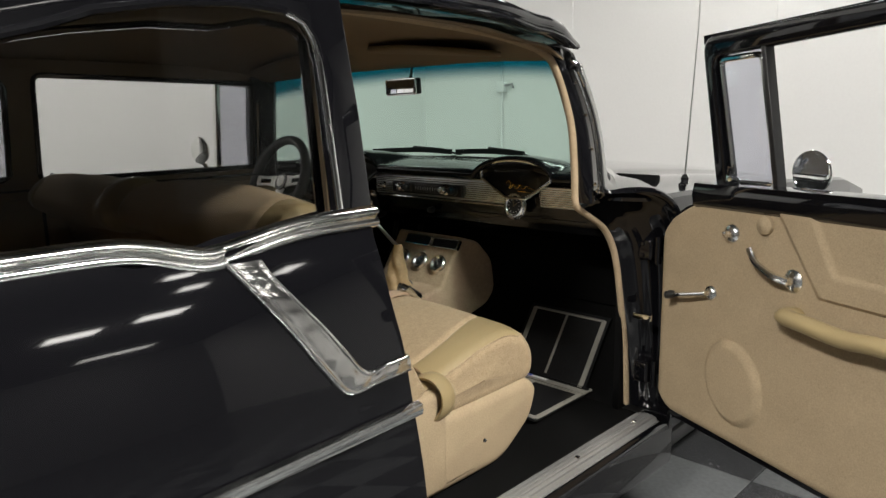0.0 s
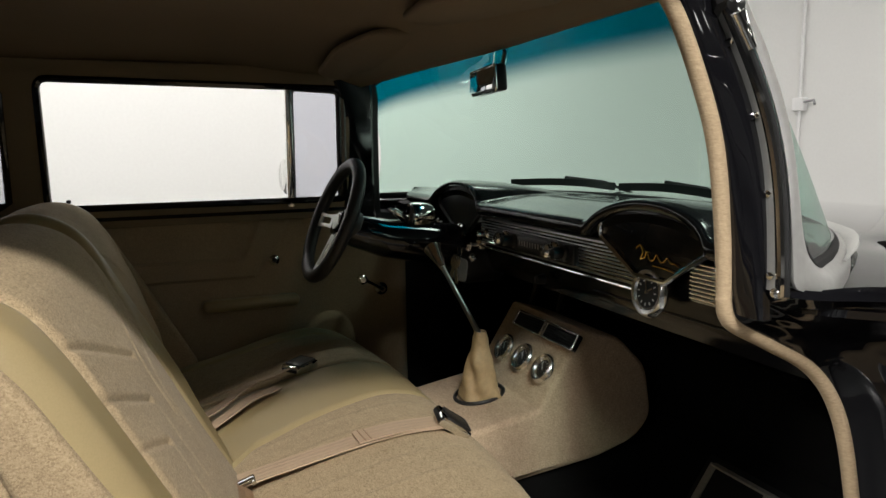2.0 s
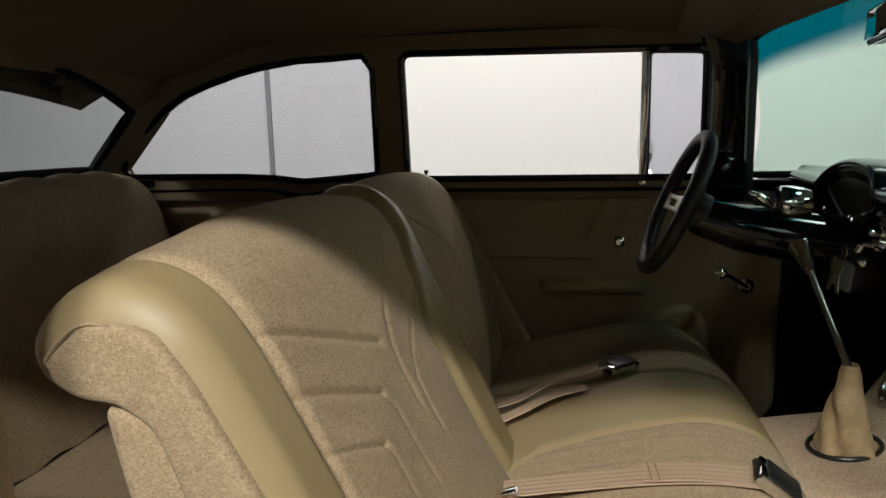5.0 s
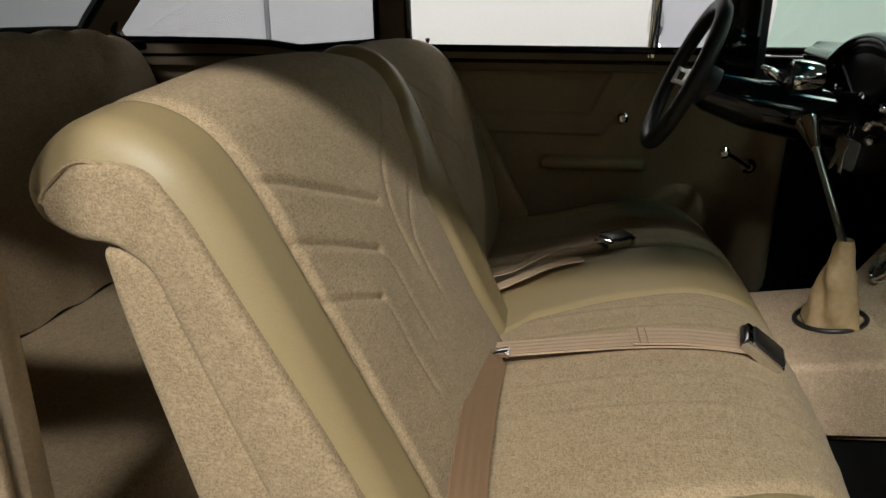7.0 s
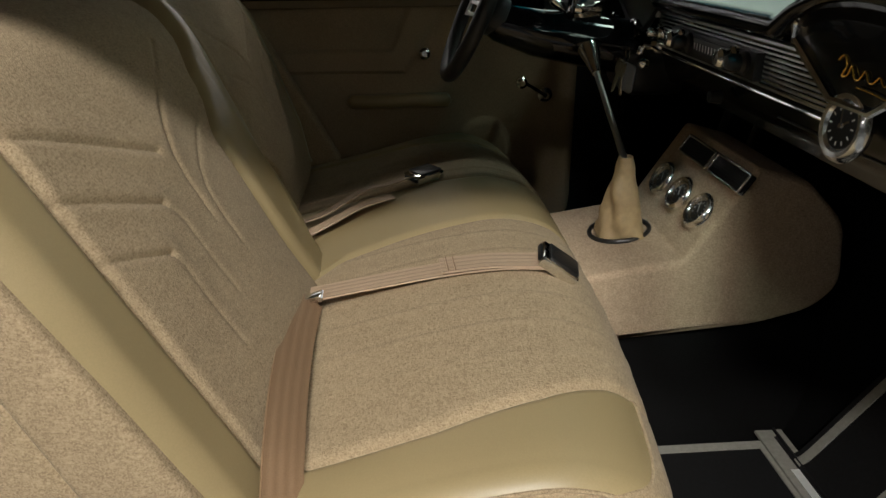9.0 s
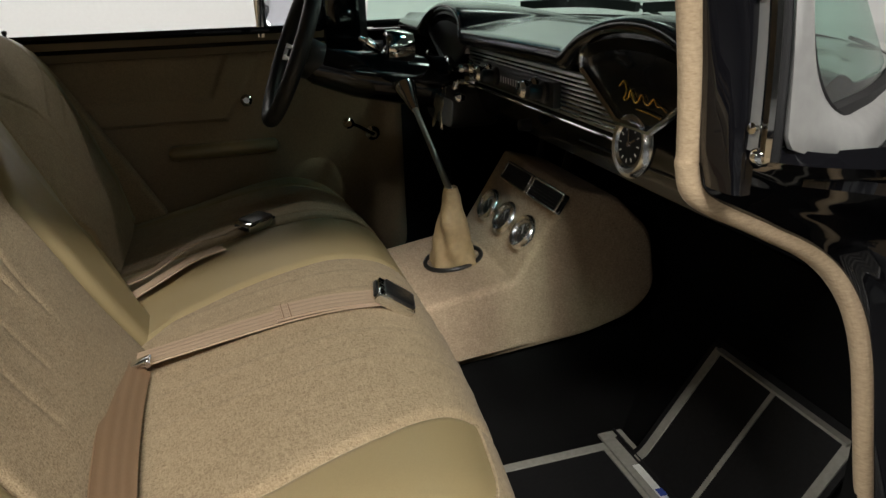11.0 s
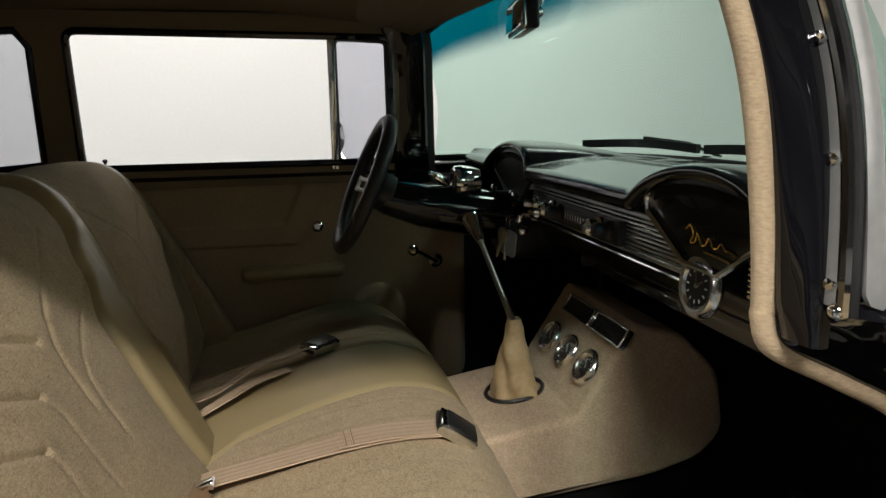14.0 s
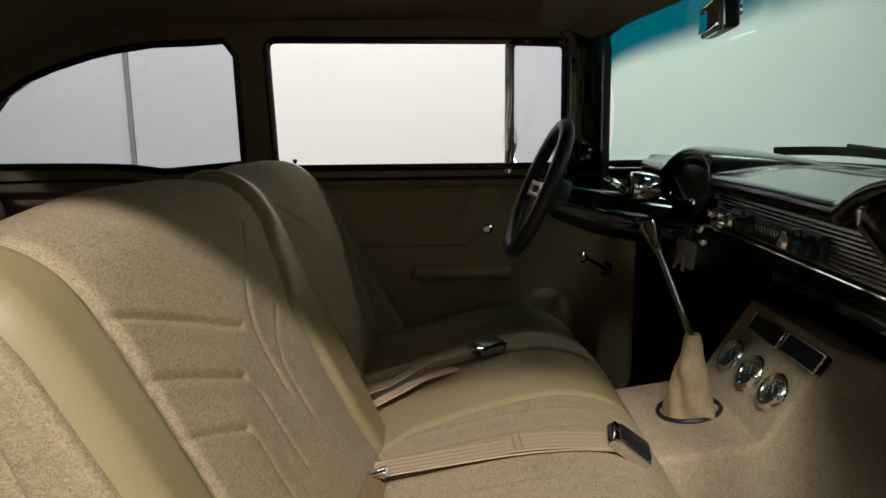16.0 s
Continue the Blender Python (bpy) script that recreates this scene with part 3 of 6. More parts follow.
def trim_field(a, z):
    """1 inside the stepped upper field."""
    def inside(p0, p1):
        return (p1[0] - p0[0]) * (z - p0[1]) - (p1[1] - p0[1]) * (a - p0[0])
    d1 = min(inside((0.400, 0.985), (0.530, 0.800)) / 0.226, (z - 0.788))
    d2 = min(inside((0.505, 0.98), (0.572, 0.850)) / 0.146, (z - 0.845))
    st = lambda d: min(1.0, max(0.0, (d + 0.004) / 0.008))
    return 0.010 * st(d1) - 0.009 * st(d2)


PANEL_SHAPE = rounded([(0.0, 0.335), (0.0, 0.90), (0.17, 0.975), (1.12, 0.985), (1.10, 0.345)], [0.07, 0.10, 0.03, 0.03, 0.06], 6)


def panel_mesh(place, base=0.012, lift=0.0):
    """The door trim: a fine sheet cut to the panel's outline, with its relief."""
    lo = lambda a: 0.335 + (0.07 - math.sqrt(max(0, 0.07 ** 2 - max(0, 0.07 - a) ** 2)) if a < 0.07 else 0)
    hi = lambda a: linear1([(0, 0.83), (0.012, 0.872), (0.04, 0.905), (0.09, 0.935), (0.17, 0.972), (0.22, 0.98), (1.12, 0.985)], a)
    n, m = 200, 140
    def f(u, v):
        a = 1.11 * u
        z = lerp(lo(a), hi(a), v)
        edge = min(u * 1.11, 1.11 - u * 1.11, (z - lo(a)), hi(a) - z)
        c = door_panel(a, z, base, lift) + trim_field(a, z)
        c *= min(1.0, math.sqrt(max(0.0, edge) / 0.02)) if edge < 0.02 else 1
        return place(a, z, c)
    return grid(f, n, m)


far_door = part("door", block(-0.865, -0.76, -1.02, 0.15, 0.28, 0.96, 0.01), SATIN, car, "closed far door with tan trim")
part("door_trim", panel_mesh(lambda a, z, c: Vector((-0.757 + c, -0.01 - 0.88 * a, z)), lift=0.045), PANEL, far_door, "tan moulded door trim panel")
# winder, catch and lock of the far door
part("window_winder", joined(lathe([(0.0, 0), (0.022, 0.0), (0.020, 0.012), (0.010, 0.018), (0.009, 0.03), (0, 0.03)], (-0.745, -0.10, 0.72), (1, 0, 0), 18), tube([(-0.716, -0.10, 0.72), (-0.713, -0.14, 0.745), (-0.712, -0.172, 0.762)], 0.006, 8), lathe([(0, 0), (0.008, 0), (0.012, 0.012), (0.016, 0.022), (0.015, 0.036), (0.008, 0.042), (0, 0.042)], (-0.714, -0.174, 0.763), (1, 0, 0), 18)), CHROME, far_door, "chrome window winder")
part("catch_knob", lathe([(0, 0), (0.008, 0), (0.006, 0.014), (0.014, 0.02), (0.015, 0.03), (0.008, 0.036), (0, 0.036)], (-0.75, -0.43, 0.834), (1, 0, 0.1), 18), CHROME, far_door, "chrome knob")
part("lock_knob", lathe([(0, 0), (0.003, 0), (0.003, 0.018), (0.006, 0.022), (0.006, 0.028), (0, 0.03)], (-0.745, -0.958, 1.005), (0, 0, 1), 12), SATIN, far_door, "slim upright lock button")
part("armrest", block(-0.775, -0.705, -0.64, -0.36, 0.695, 0.73, 0.016, 4), VINYL, far_door, "cream armrest")

# front: screen pillars, windscreen, cowl, bonnet
SCREEN_PLAN = smooth_path([(0, 0.380, 0), (0.16, 0.374, 0), (0.32, 0.350, 0), (0.46, 0.302, 0), (0.57, 0.238, 0), (0.65, 0.165, 0), (0.712, 0.085, 0), (0.760, 0.0, 0), (0.80, -0.085, 0)], 8)
SCREEN_LEN = [0.0]
for a, b in zip(SCREEN_PLAN, SCREEN_PLAN[1:]):
    SCREEN_LEN.append(SCREEN_LEN[-1] + (b - a).length)


def screen_base(s):
    d = min(1.0, abs(s)) * SCREEN_LEN[-1]
    x = linear1([(l, p.x) for l, p in zip(SCREEN_LEN, SCREEN_PLAN)], d)
    y = linear1([(l, p.y) for l, p in zip(SCREEN_LEN, SCREEN_PLAN)], d)
    return Vector((math.copysign(x, s), y, 1.012 + 0.018 * math.cos(s * math.pi / 2)))


def screen_top(s):
    b = screen_base(s)
    y = -0.124 + 0.104 * (b.y + 0.085) / 0.465
    return Vector((b.x * (0.900 + 0.024 * s ** 4), y, 1.315 + 0.10 * max(0.0, math.cos(max(-1, min(1, s)) * math.pi / 2)) ** 0.45))


def screen(u, v):
    s = max(-1.0, min(1.0, 2 * u - 1))
    a, b = screen_base(s), screen_top(s)
    bow = Vector((0, 0.025, 0.008)) * math.sin(math.pi * v)
    return a.lerp(b, v) + bow


part("windscreen", grid(lambda u, v: screen(u, v if u < 0.85 else lerp(-0.09 * min(1.0, (u - 0.85) / 0.05), 1, v)), 128, 12, uv=True), GLASS_SCREEN, car, "green tinted wraparound windscreen with a teal sun band")
ss = [k / 40 * 2 - 1 for k in range(41)]
part("screen_header", tube([screen_top(s) + Vector((0, -0.012, -0.002)) for s in ss], 0.014, 8), SATIN, car, "black rail over the windscreen")
part("screen_moulding", tube([screen_base(s) + Vector((0, 0.0, -0.004)) for s in ss], 0.009, 8), RUBBER, car, "black rubber screen seal")
part("screen_trim", tube([screen_base(s) + Vector((0.018 * s ** 3, 0.02, -0.006)) for s in ss if s < 0.86], [1.0] * 33 + [0.8, 0.55, 0.3, 0.15, 0.08], 8, profile=[(0.008, -0.008), (0.008, 0.008), (-0.012, 0.012), (-0.03, 0.006), (-0.034, -0.004), (-0.01, -0.012)], up=(0, 0, 1)), CHROME, car, "bright metal trim round the windscreen base")
def on_glass(d, h):
    """On the glass near its right end: forward along the base and up."""
    return Vector(screen(1.0 - 0.5 * d / SCREEN_LEN[-1], h / 0.31))


def surround(t, w):
    """Broad bright metal round the lower corner of the glass, up its edge and along its base."""
    if t < 0.4:
        k = t / 0.4
        h = lerp(0.305, 0.085, k)
        inner, outer = on_glass(0.016 + 0.004 * k, h), on_glass(0.0, h) + Vector((0.004, -0.007, 0))
    elif t < 0.7:
        k = (t - 0.4) / 0.3
        q = k * math.pi / 2
        inner = on_glass(0.105 - 0.085 * math.cos(q), 0.085 - 0.092 * math.sin(q))
        outer = on_glass(0.0, 0.085 * (1 - min(1.0, k * 1.6))) + Vector((0.004 + 0.004 * k, -0.007, -0.022 * k))
        if k > 0.6:
            outer = outer.lerp(on_glass(0.085, 0) + Vector((0.022, 0.004, -0.042)), (k - 0.6) / 0.4)
    else:
        k = (t - 0.7) / 0.3
        inner = on_glass(0.105 + 0.42 * k, -0.007 + 0.012 * k)
        outer = on_glass(0.085 + 0.44 * k, 0) + Vector((0.022 - 0.016 * k, 0.004 + 0.010 * k, -0.042 + 0.034 * k))
    return inner.lerp(outer, w) + Vector((0.006, 0.001, 0.004)) * (0.6 + math.sin(math.pi * w))


thicken(part("screen_surround", grid(surround, 80, 8), SURROUND, car, "bright metal surround at the windscreen corner"), 0.004, 0)
part("glass_seal", tube([surround(k / 60, 0.0) + Vector((0.001, 0, 0.001)) for k in range(61)], 0.0026, 6), RUBBER, car, "black rubber seal round the glass")
part("wing_flange", tube(smooth_path([(0.79, -0.035, 0.978), (0.83, 0.02, 0.985), (0.868, 0.09, 0.975), (0.893, 0.145, 0.935), (0.90, 0.168, 0.87), (0.905, 0.172, 0.70), (0.90, 0.172, 0.35)], 6), 0.011, 8), PAINT, car, "rounded rear edge of the front wing")
RECT = [(0.03, -0.043), (0.024, -0.050), (-0.024, -0.050), (-0.03, -0.043), (-0.03, 0.043), (-0.024, 0.050), (0.024, 0.050), (0.03, 0.043)]
pp = smooth_path([(-0.745, -0.165, 0.945), (-0.742, -0.168, 1.0), (-0.737, -0.170, 1.10), (-0.722, -0.174, 1.22), (-0.702, -0.180, 1.32), (-0.69, -0.20, 1.375)], 6)
part("windscreen_pillar", tube(pp, 1.0, profile=RECT, up=(0, 1, 0)), PAINT, car, "gloss black windscreen pillar")


part("pillar_web", tube([p + Vector((-0.012, 0.038, 0)) for p in pp], 1.0, profile=[(a * 0.6, b * 0.7) for a, b in RECT], up=(0, 1, 0)), SATIN, car, "black web between the pillar and the glass")


def cord(z):
    """The draught cord's place up the near windscreen pillar."""
    return Vector((linear1([(0.90, 0.735), (1.05, 0.735), (1.15, 0.737), (1.225, 0.731), (1.315, 0.716), (1.35, 0.706), (1.40, 0.695)], z), linear1([(0.90, -0.05), (0.945, -0.105), (0.985, -0.118), (1.05, -0.124), (1.15, -0.140), (1.225, -0.160), (1.315, -0.192), (1.35, -0.225), (1.40, -0.26)], z), z))


def glass_edge(z):
    return on_glass(0.0, max(0.0, (z - 1.012))) + Vector((0, 0, min(0.0, z - 1.012)))


def near_pillar(u, v):
    z = lerp(0.958, 1.372, u)
    a = cord(z) + Vector((-0.004, 0.010, 0))
    b = glass_edge(min(z, 1.315)) + Vector((-0.018, -0.008, max(0.0, z - 1.315)))
    if z > 1.315:
        b += Vector((-0.15, -0.55, 0)) * (z - 1.315)
    w = v
    bow = Vector((0.010, -0.012, 0)) * (1 - (2 * w - 1) ** 4)
    return a.lerp(b, w) + bow


thicken(part("windscreen_pillar", grid(near_pillar, 40, 10), PAINT, car, "gloss black windscreen pillar"), 0.014, -1)


def strip(x0, x1, z0, z1, dy, bow):
    return grid(lambda u, v: glass_edge(lerp(z0, z1, u)) + Vector((lerp(x0, x1, v), dy - bow * math.sin(math.pi * v), 0)), 24, 6)


steel = part("pillar_trim", strip(-0.019, -0.003, 0.995, 1.318, -0.016, 0.001), SURROUND, car, "flat steel strip up the windscreen pillar")
for z in (1.012, 1.10, 1.19, 1.28):
    part("bolt", lathe([(0, 0), (0.005, 0), (0.0045, 0.003), (0, 0.004)], glass_edge(z) + Vector((-0.011, -0.017, 0)), (0.1, -1, 0.05), 10), CHROME, steel)
part("pillar_trim", tube([glass_edge(lerp(0.990, 1.32, k / 20)) + Vector((0.001, -0.015, 0)) for k in range(21)], 0.0055, 8), CHROME, car, "bright bead up the windscreen pillar")
part("pillar_seal", tube([glass_edge(lerp(0.990, 1.32, k / 20)) + Vector((0.006, -0.010, 0)) for k in range(21)], 0.0032, 8), RUBBER, car, "black rubber line beside the bead")
part("pillar_foot", joined(lathe([(0, 0), (0.007, 0), (0.0065, 0.006), (0.004, 0.009), (0, 0.010)], (0.797, -0.100, 0.992), (0.3, -0.8, 0.4), 14)), CHROME, car, "chrome foot of the pillar trim")
part("pillar_cap", joined(lathe([(0, 0), (0.012, 0), (0.010, 0.010), (0, 0.012)], glass_edge(1.31) + Vector((0.004, -0.012, 0.01)), (0.8, -0.5, 0.2), 14), tube([glass_edge(1.27) + Vector((0.008, -0.008, 0)), glass_edge(1.315) + Vector((0.006, -0.012, 0.012)), glass_edge(1.315) + Vector((-0.012, -0.02, 0.03))], [0.006, 0.010, 0.007], 10)), CHROME, car, "chrome cap at the head of the pillar")


def front_y(x):
    ax = abs(x)
    if ax < 0.80:
        return linear1([(p.x, p.y) for p in SCREEN_PLAN], ax) + 0.02
    return lerp(-0.065, 0.16, min(1, (ax - 0.80) / 0.08))


def front_body(u, v):
    s = 2 * u - 1
    a = abs(s)
    if a < 0.72:
        x = 0.86 * a / 0.72
        z = 1.0 + 0.02 * math.cos(x * 2) - 0.045 * (x / 0.86) ** 5
    else:
        t = (a - 0.72) / 0.28
        x = 0.86 + 0.055 * math.sin(min(1, t * 1.8) * math.pi / 2) - 0.05 * max(0, t - 0.6)
        z = lerp(0.964, 0.25, t) if t > 0.15 else 0.964 - 0.1 * t * (t / 0.15)
    y0 = front_y(x)
    y = lerp(y0, 2.15, v)
    drop = 0.17 * v ** 1.6 + 0.25 * max(0, v - 0.85) * 2
    crease = 0.012 * math.exp(-((x - 0.62) / 0.03) ** 2) if v > 0.05 else 0
    return (math.copysign(x, s), y, z - drop * (1 if a < 0.72 else 0.6) - crease)


thicken(part("bonnet", grid(front_body, 90, 30), PAINT, car, "gloss black bonnet and front wings"), 0.01, 0)
part("front_panel", block(-0.86, 0.86, 2.12, 2.2, 0.25, 0.66, 0.03), PAINT, car)
# wipers
for x0, x1 in ((-0.56, -0.21), (-0.185, 0.16)):
    def blade(t, x0=x0, x1=x1):
        x = lerp(x0, x1, t)
        return Vector((x, front_y(x) + 0.008, 1.050 + 0.006 * math.sin(math.pi * t)))
    w = part("wiper", tube([blade(k / 12) for k in range(13)], 1.0, profile=[(-0.006, -0.011), (0.006, -0.011), (0.006, 0.009), (-0.006, 0.009)], up=(0, 0, 1)), RUBBER, car, "black wiper blade with a dark arm")
    part("wiper_arm", tube([blade(0.45) + Vector((0, 0.012, 0.012)), blade(0.8) + Vector((0.0, 0.03, 0.004)), blade(0.98) + Vector((0.02, 0.05, -0.02))], 0.0045, 6), SATIN, w)
aerial = thing("aerial", (0.756, 0.497, 0.955), "thin chrome whip aerial on the front wing", "aerial")
part("aerial_base", lathe([(0, 0), (0.022, 0), (0.020, 0.012), (0.012, 0.02), (0.014, 0.034), (0.006, 0.045), (0, 0.045)], (0.756, 0.497, 0.950), (0.05, -0.1, 1), 16), CHROME, aerial)
part("rod", tube([(0.758, 0.492, 0.985), (0.793, 0.465, 1.45), (0.820, 0.42, 1.95)], [0.003, 0.002, 0.0015], 6), STEEL, aerial)

# floor pan, sills, hinge pillars, firewall
part("floor_pan", block(-0.78, 0.80, -2.0, 0.16, 0.20, 0.28, 0.01), CARPET, car, "black carpeted floor")
part("toe_board", grid(lambda u, v: (lerp(-0.76, 0.74, u), lerp(0.12, 0.36, v), 0.274 + max(0, lerp(0.12, 0.36, v) - 0.15) * 1.36), 10, 10), CARPET, car, "black carpeted toe board")
part("bulkhead", block(-0.76, 0.74, 0.33, 0.36, 0.55, 1.0, 0.005), CARPET, car, "black bulkhead under the dashboard")
part("undertray", block(-0.86, 0.86, -3.25, 2.1, 0.14, 0.19, 0.01), SATIN, car)
for s in (1, -1):
    part("rocker", block(min(s * 0.79, s * 0.90), max(s * 0.79, s * 0.90), -1.0, 0.2, 0.13, 0.282, 0.02, 3), PAINT, car, "gloss black rocker sill")
    if s > 0:
        sp = part("sill_plate", grid(lambda u, v: (lerp(0.806, 0.884, v), lerp(-0.97, 0.13, u), 0.288 + 0.010 * math.sin(math.pi * v) - 0.006 * (v > 0.9) + 0.0018 * math.sin(v * 40)), 40, 24), SURROUND, car, "ribbed bright metal door sill plate")
        for y in (-0.85, -0.55, -0.25, 0.05):
            part("screw", lathe([(0, 0), (0.008, 0), (0.007, 0.003), (0, 0.004)], (0.845, y, 0.297), (0, 0, 1), 12), CHROME, sp)
    for y0, y1, z0 in ((-1.0, -0.97, 0.28),):
        part("lower_side_trim", block(min(s * 0.74, s * 0.77), max(s * 0.74, s * 0.77), -2.0, -1.0, 0.28, 1.0, 0.01), PANEL, car, "tan rear side trim")
    kick = grid(lambda u, v: (s * 0.735, lerp(0.33, 0.13, u), lerp(0.28, 0.90, v)), 4, 6)
    thicken(part("kick_panel", kick, CARPET, car, "kick panel under the dashboard"), 0.02, 0)

OPEN_FRONT = [(0.735, -0.118, 0.972), (0.735, -0.105, 0.945), (0.735, -0.042, 0.912), (0.735, 0.027, 0.874), (0.737, 0.072, 0.825), (0.74, 0.10, 0.76), (0.742, 0.125, 0.652), (0.745, 0.155, 0.501), (0.748, 0.165, 0.38), (0.75, 0.17, 0.29)]
OPEN_TOP = [(0.815, -0.978, 0.30), (0.818, -0.980, 0.55), (0.818, -0.980, 0.90), (0.812, -0.980, 1.08), (0.79, -0.978, 1.28), (0.765, -0.968, 1.37), (0.745, -0.93, 1.394), (0.71, -0.75, 1.40), (0.688, -0.45, 1.392), (0.692, -0.28, 1.370), (0.706, -0.225, 1.350), (0.716, -0.192, 1.315), (0.731, -0.160, 1.225), (0.737, -0.140, 1.150), (0.736, -0.124, 1.05), (0.735, -0.118, 0.985)]
part("windlace", tube(smooth_path(OPEN_TOP + OPEN_FRONT, 6), 0.0100, 12), CORD, car, "tan tweed draught cord round the door opening")


PILLAR_IN = smooth_path(OPEN_FRONT, 8)
PILLAR_OUT = smooth_path([(0.800, -0.105, 0.990), (0.812, -0.062, 0.984), (0.840, 0.015, 0.980), (0.868, 0.085, 0.968), (0.892, 0.140, 0.925), (0.899, 0.163, 0.85), (0.902, 0.168, 0.68), (0.900, 0.168, 0.45), (0.898, 0.168, 0.285)], 8)


def on_path(pts, u):
    k = u * (len(pts) - 1)
    i = min(int(k), len(pts) - 2)
    return pts[i].lerp(pts[i + 1], k - i)


def hinge_strip(u, v):
    """From the draught cord over a rounded lip into a hollow and out to the wing's edge."""
    p = on_path(PILLAR_IN, u).lerp(on_path(PILLAR_OUT, u), v) + Vector((0.006, 0.006, 0))
    deep = min(1.0, u / 0.3)
    hollow = curve1([(0.0, 0), (0.18, 0.16), (0.35, 0.55), (0.55, 1.0), (0.8, 0.7), (1.0, 0.0)], v)
    swell = 0.22 * math.sin(9 * u + 1) * math.sin(math.pi * v)
    return p + Vector((0, 0.034, -0.012)) * ((hollow + swell) * lerp(0.35, 1, deep))


thicken(part("hinge_pillar", grid(hinge_strip, 80, 28), PAINT, car, "gloss black door hinge pillar"), 0.012, 1)


def rear_jamb(u, v):
    z = lerp(0.28, 1.02, u)
    p = Vector((0.822, -1.0, z))
    q = Vector((skin_x(z) - 0.003, front_edge(z) - 0.002, z))
    m = Vector((0.92, -1.052, z))
    return p.lerp(m, v * 2) if v < 0.5 else m.lerp(q, v * 2 - 1)


thicken(part("lock_pillar", grid(rear_jamb, 24, 10), PAINT, car, "gloss black door lock pillar"), 0.01, 0)
part("striker", joined(block(0.915, 0.965, -1.056, -1.030, 0.70, 0.83, 0.008), lathe([(0, 0), (0.012, 0), (0.012, 0.02), (0, 0.022)], (0.94, -1.032, 0.77), (0, 1, 0), 14)), CHROME, car, "chrome striker plate on the door pillar")
# hinges
for z in (0.80, 0.42):
    hg = part("hinge", joined(block(0.785, 0.835, 0.138, 0.205, z - 0.034, z + 0.034, 0.011, 4), tube([(0.848, 0.150, z - 0.04), (0.848, 0.150, z + 0.04)], 0.010, 12)), PAINT, car, "black door hinge")
    for dz in (-0.025, 0.025):
        part("bolt", lathe([(0, -0.004), (0.007, -0.004), (0.007, 0.001), (0.005, 0.004), (0, 0.005)], (0.805, 0.137, z + dz * 0.7), (0, -1, 0), 12), PAINT, hg)
part("check_strap", block(0.80, 0.86, 0.098, 0.112, 0.595, 0.615, 0.004), CHROME, car, "bright door check strap")

# belt moulding, spear and lower strip on the near quarter panel
BAND = [(-0.004, -0.018)] + [(0.004 + 0.008 * math.sin(math.pi * k / 8), -0.017 + 0.018 * k / 8) for k in range(1, 8)] + [(0.003, 0.002)] + [(0.004 + 0.007 * math.sin(math.pi * k / 6), 0.003 + 0.013 * k / 6) for k in range(1, 6)] + [(-0.004, 0.018)]


def band(pts, prof, label):
    part("side_moulding", tube(pts, 1.0, profile=prof, up=(0, 0, 1)), SPEAR, car, label)


rear_b = [(skin_x(belt_z(y)) + 0.004, y, belt_z(y) - 0.002) for y in [-1.295 - 0.012 * k for k in range(150)]]
front_b = [(skin_x(1.04) + 0.006, y, 1.045 - 0.022 * math.exp(-((y + 1.315) / 0.10) ** 2)) for y in [-1.32 + 0.0072 * k for k in range(42)]]
band(rear_b[::-1], BAND, "chrome belt moulding behind the dip")
band(front_b, BAND, "chrome belt moulding from the door to the dip")


def on_skin(y, z, c=0.0):
    return Vector((skin_x(z) + 0.010 + c, y, z))


SPEAR_IN = smooth_path([(-1.304, 1.014, 0), (-1.288, 0.992, 0), (-1.256, 0.948, 0), (-1.222, 0.899, 0), (-1.185, 0.840, 0), (-1.150, 0.800, 0), (-1.09, 0.801, 0), (-1.024, 0.803, 0)], 8)
SPEAR_OUT = smooth_path([(-1.242, 1.012, 0), (-1.228, 0.985, 0), (-1.193, 0.940, 0), (-1.165, 0.905, 0), (-1.137, 0.866, 0), (-1.106, 0.827, 0), (-1.07, 0.828, 0), (-1.024, 0.830, 0)], 8)


def spear(u, v):
    """A crowned band with a narrow raised rim along both edges."""
    k = u * (len(SPEAR_IN) - 1)
    i = min(int(k), len(SPEAR_IN) - 2)
    a = SPEAR_IN[i].lerp(SPEAR_IN[i + 1], k - i)
    b = SPEAR_OUT[i].lerp(SPEAR_OUT[i + 1], k - i)
    p = a.lerp(b, v)
    rim = 0.0012 * (math.exp(-((v - 0.12) / 0.06) ** 2) + math.exp(-((v - 0.88) / 0.06) ** 2))
    c = -0.012 + 0.014 * min(1.0, min(v, 1 - v) / 0.06) ** 0.5 + 0.0022 * math.sin(math.pi * v) + rim + 0.0006 * math.sin(math.pi * v) * math.sin(46 * u) * math.sin(17 * u + 1)
    return on_skin(p.x, p.y, c)


part("side_moulding", grid(spear, 90, 40), SPEAR, car, "slanting chrome spear below the belt dip")
LOWER = [(-0.002, -0.012), (0.008, -0.009), (0.010, 0.0), (0.008, 0.009), (-0.002, 0.012)]
band([on_skin(y, 0.742 + 0.024 * (y + 1.016)) for y in [-3.296 + 0.04 * k for k in range(58)]], LOWER, "straight chrome side strip")
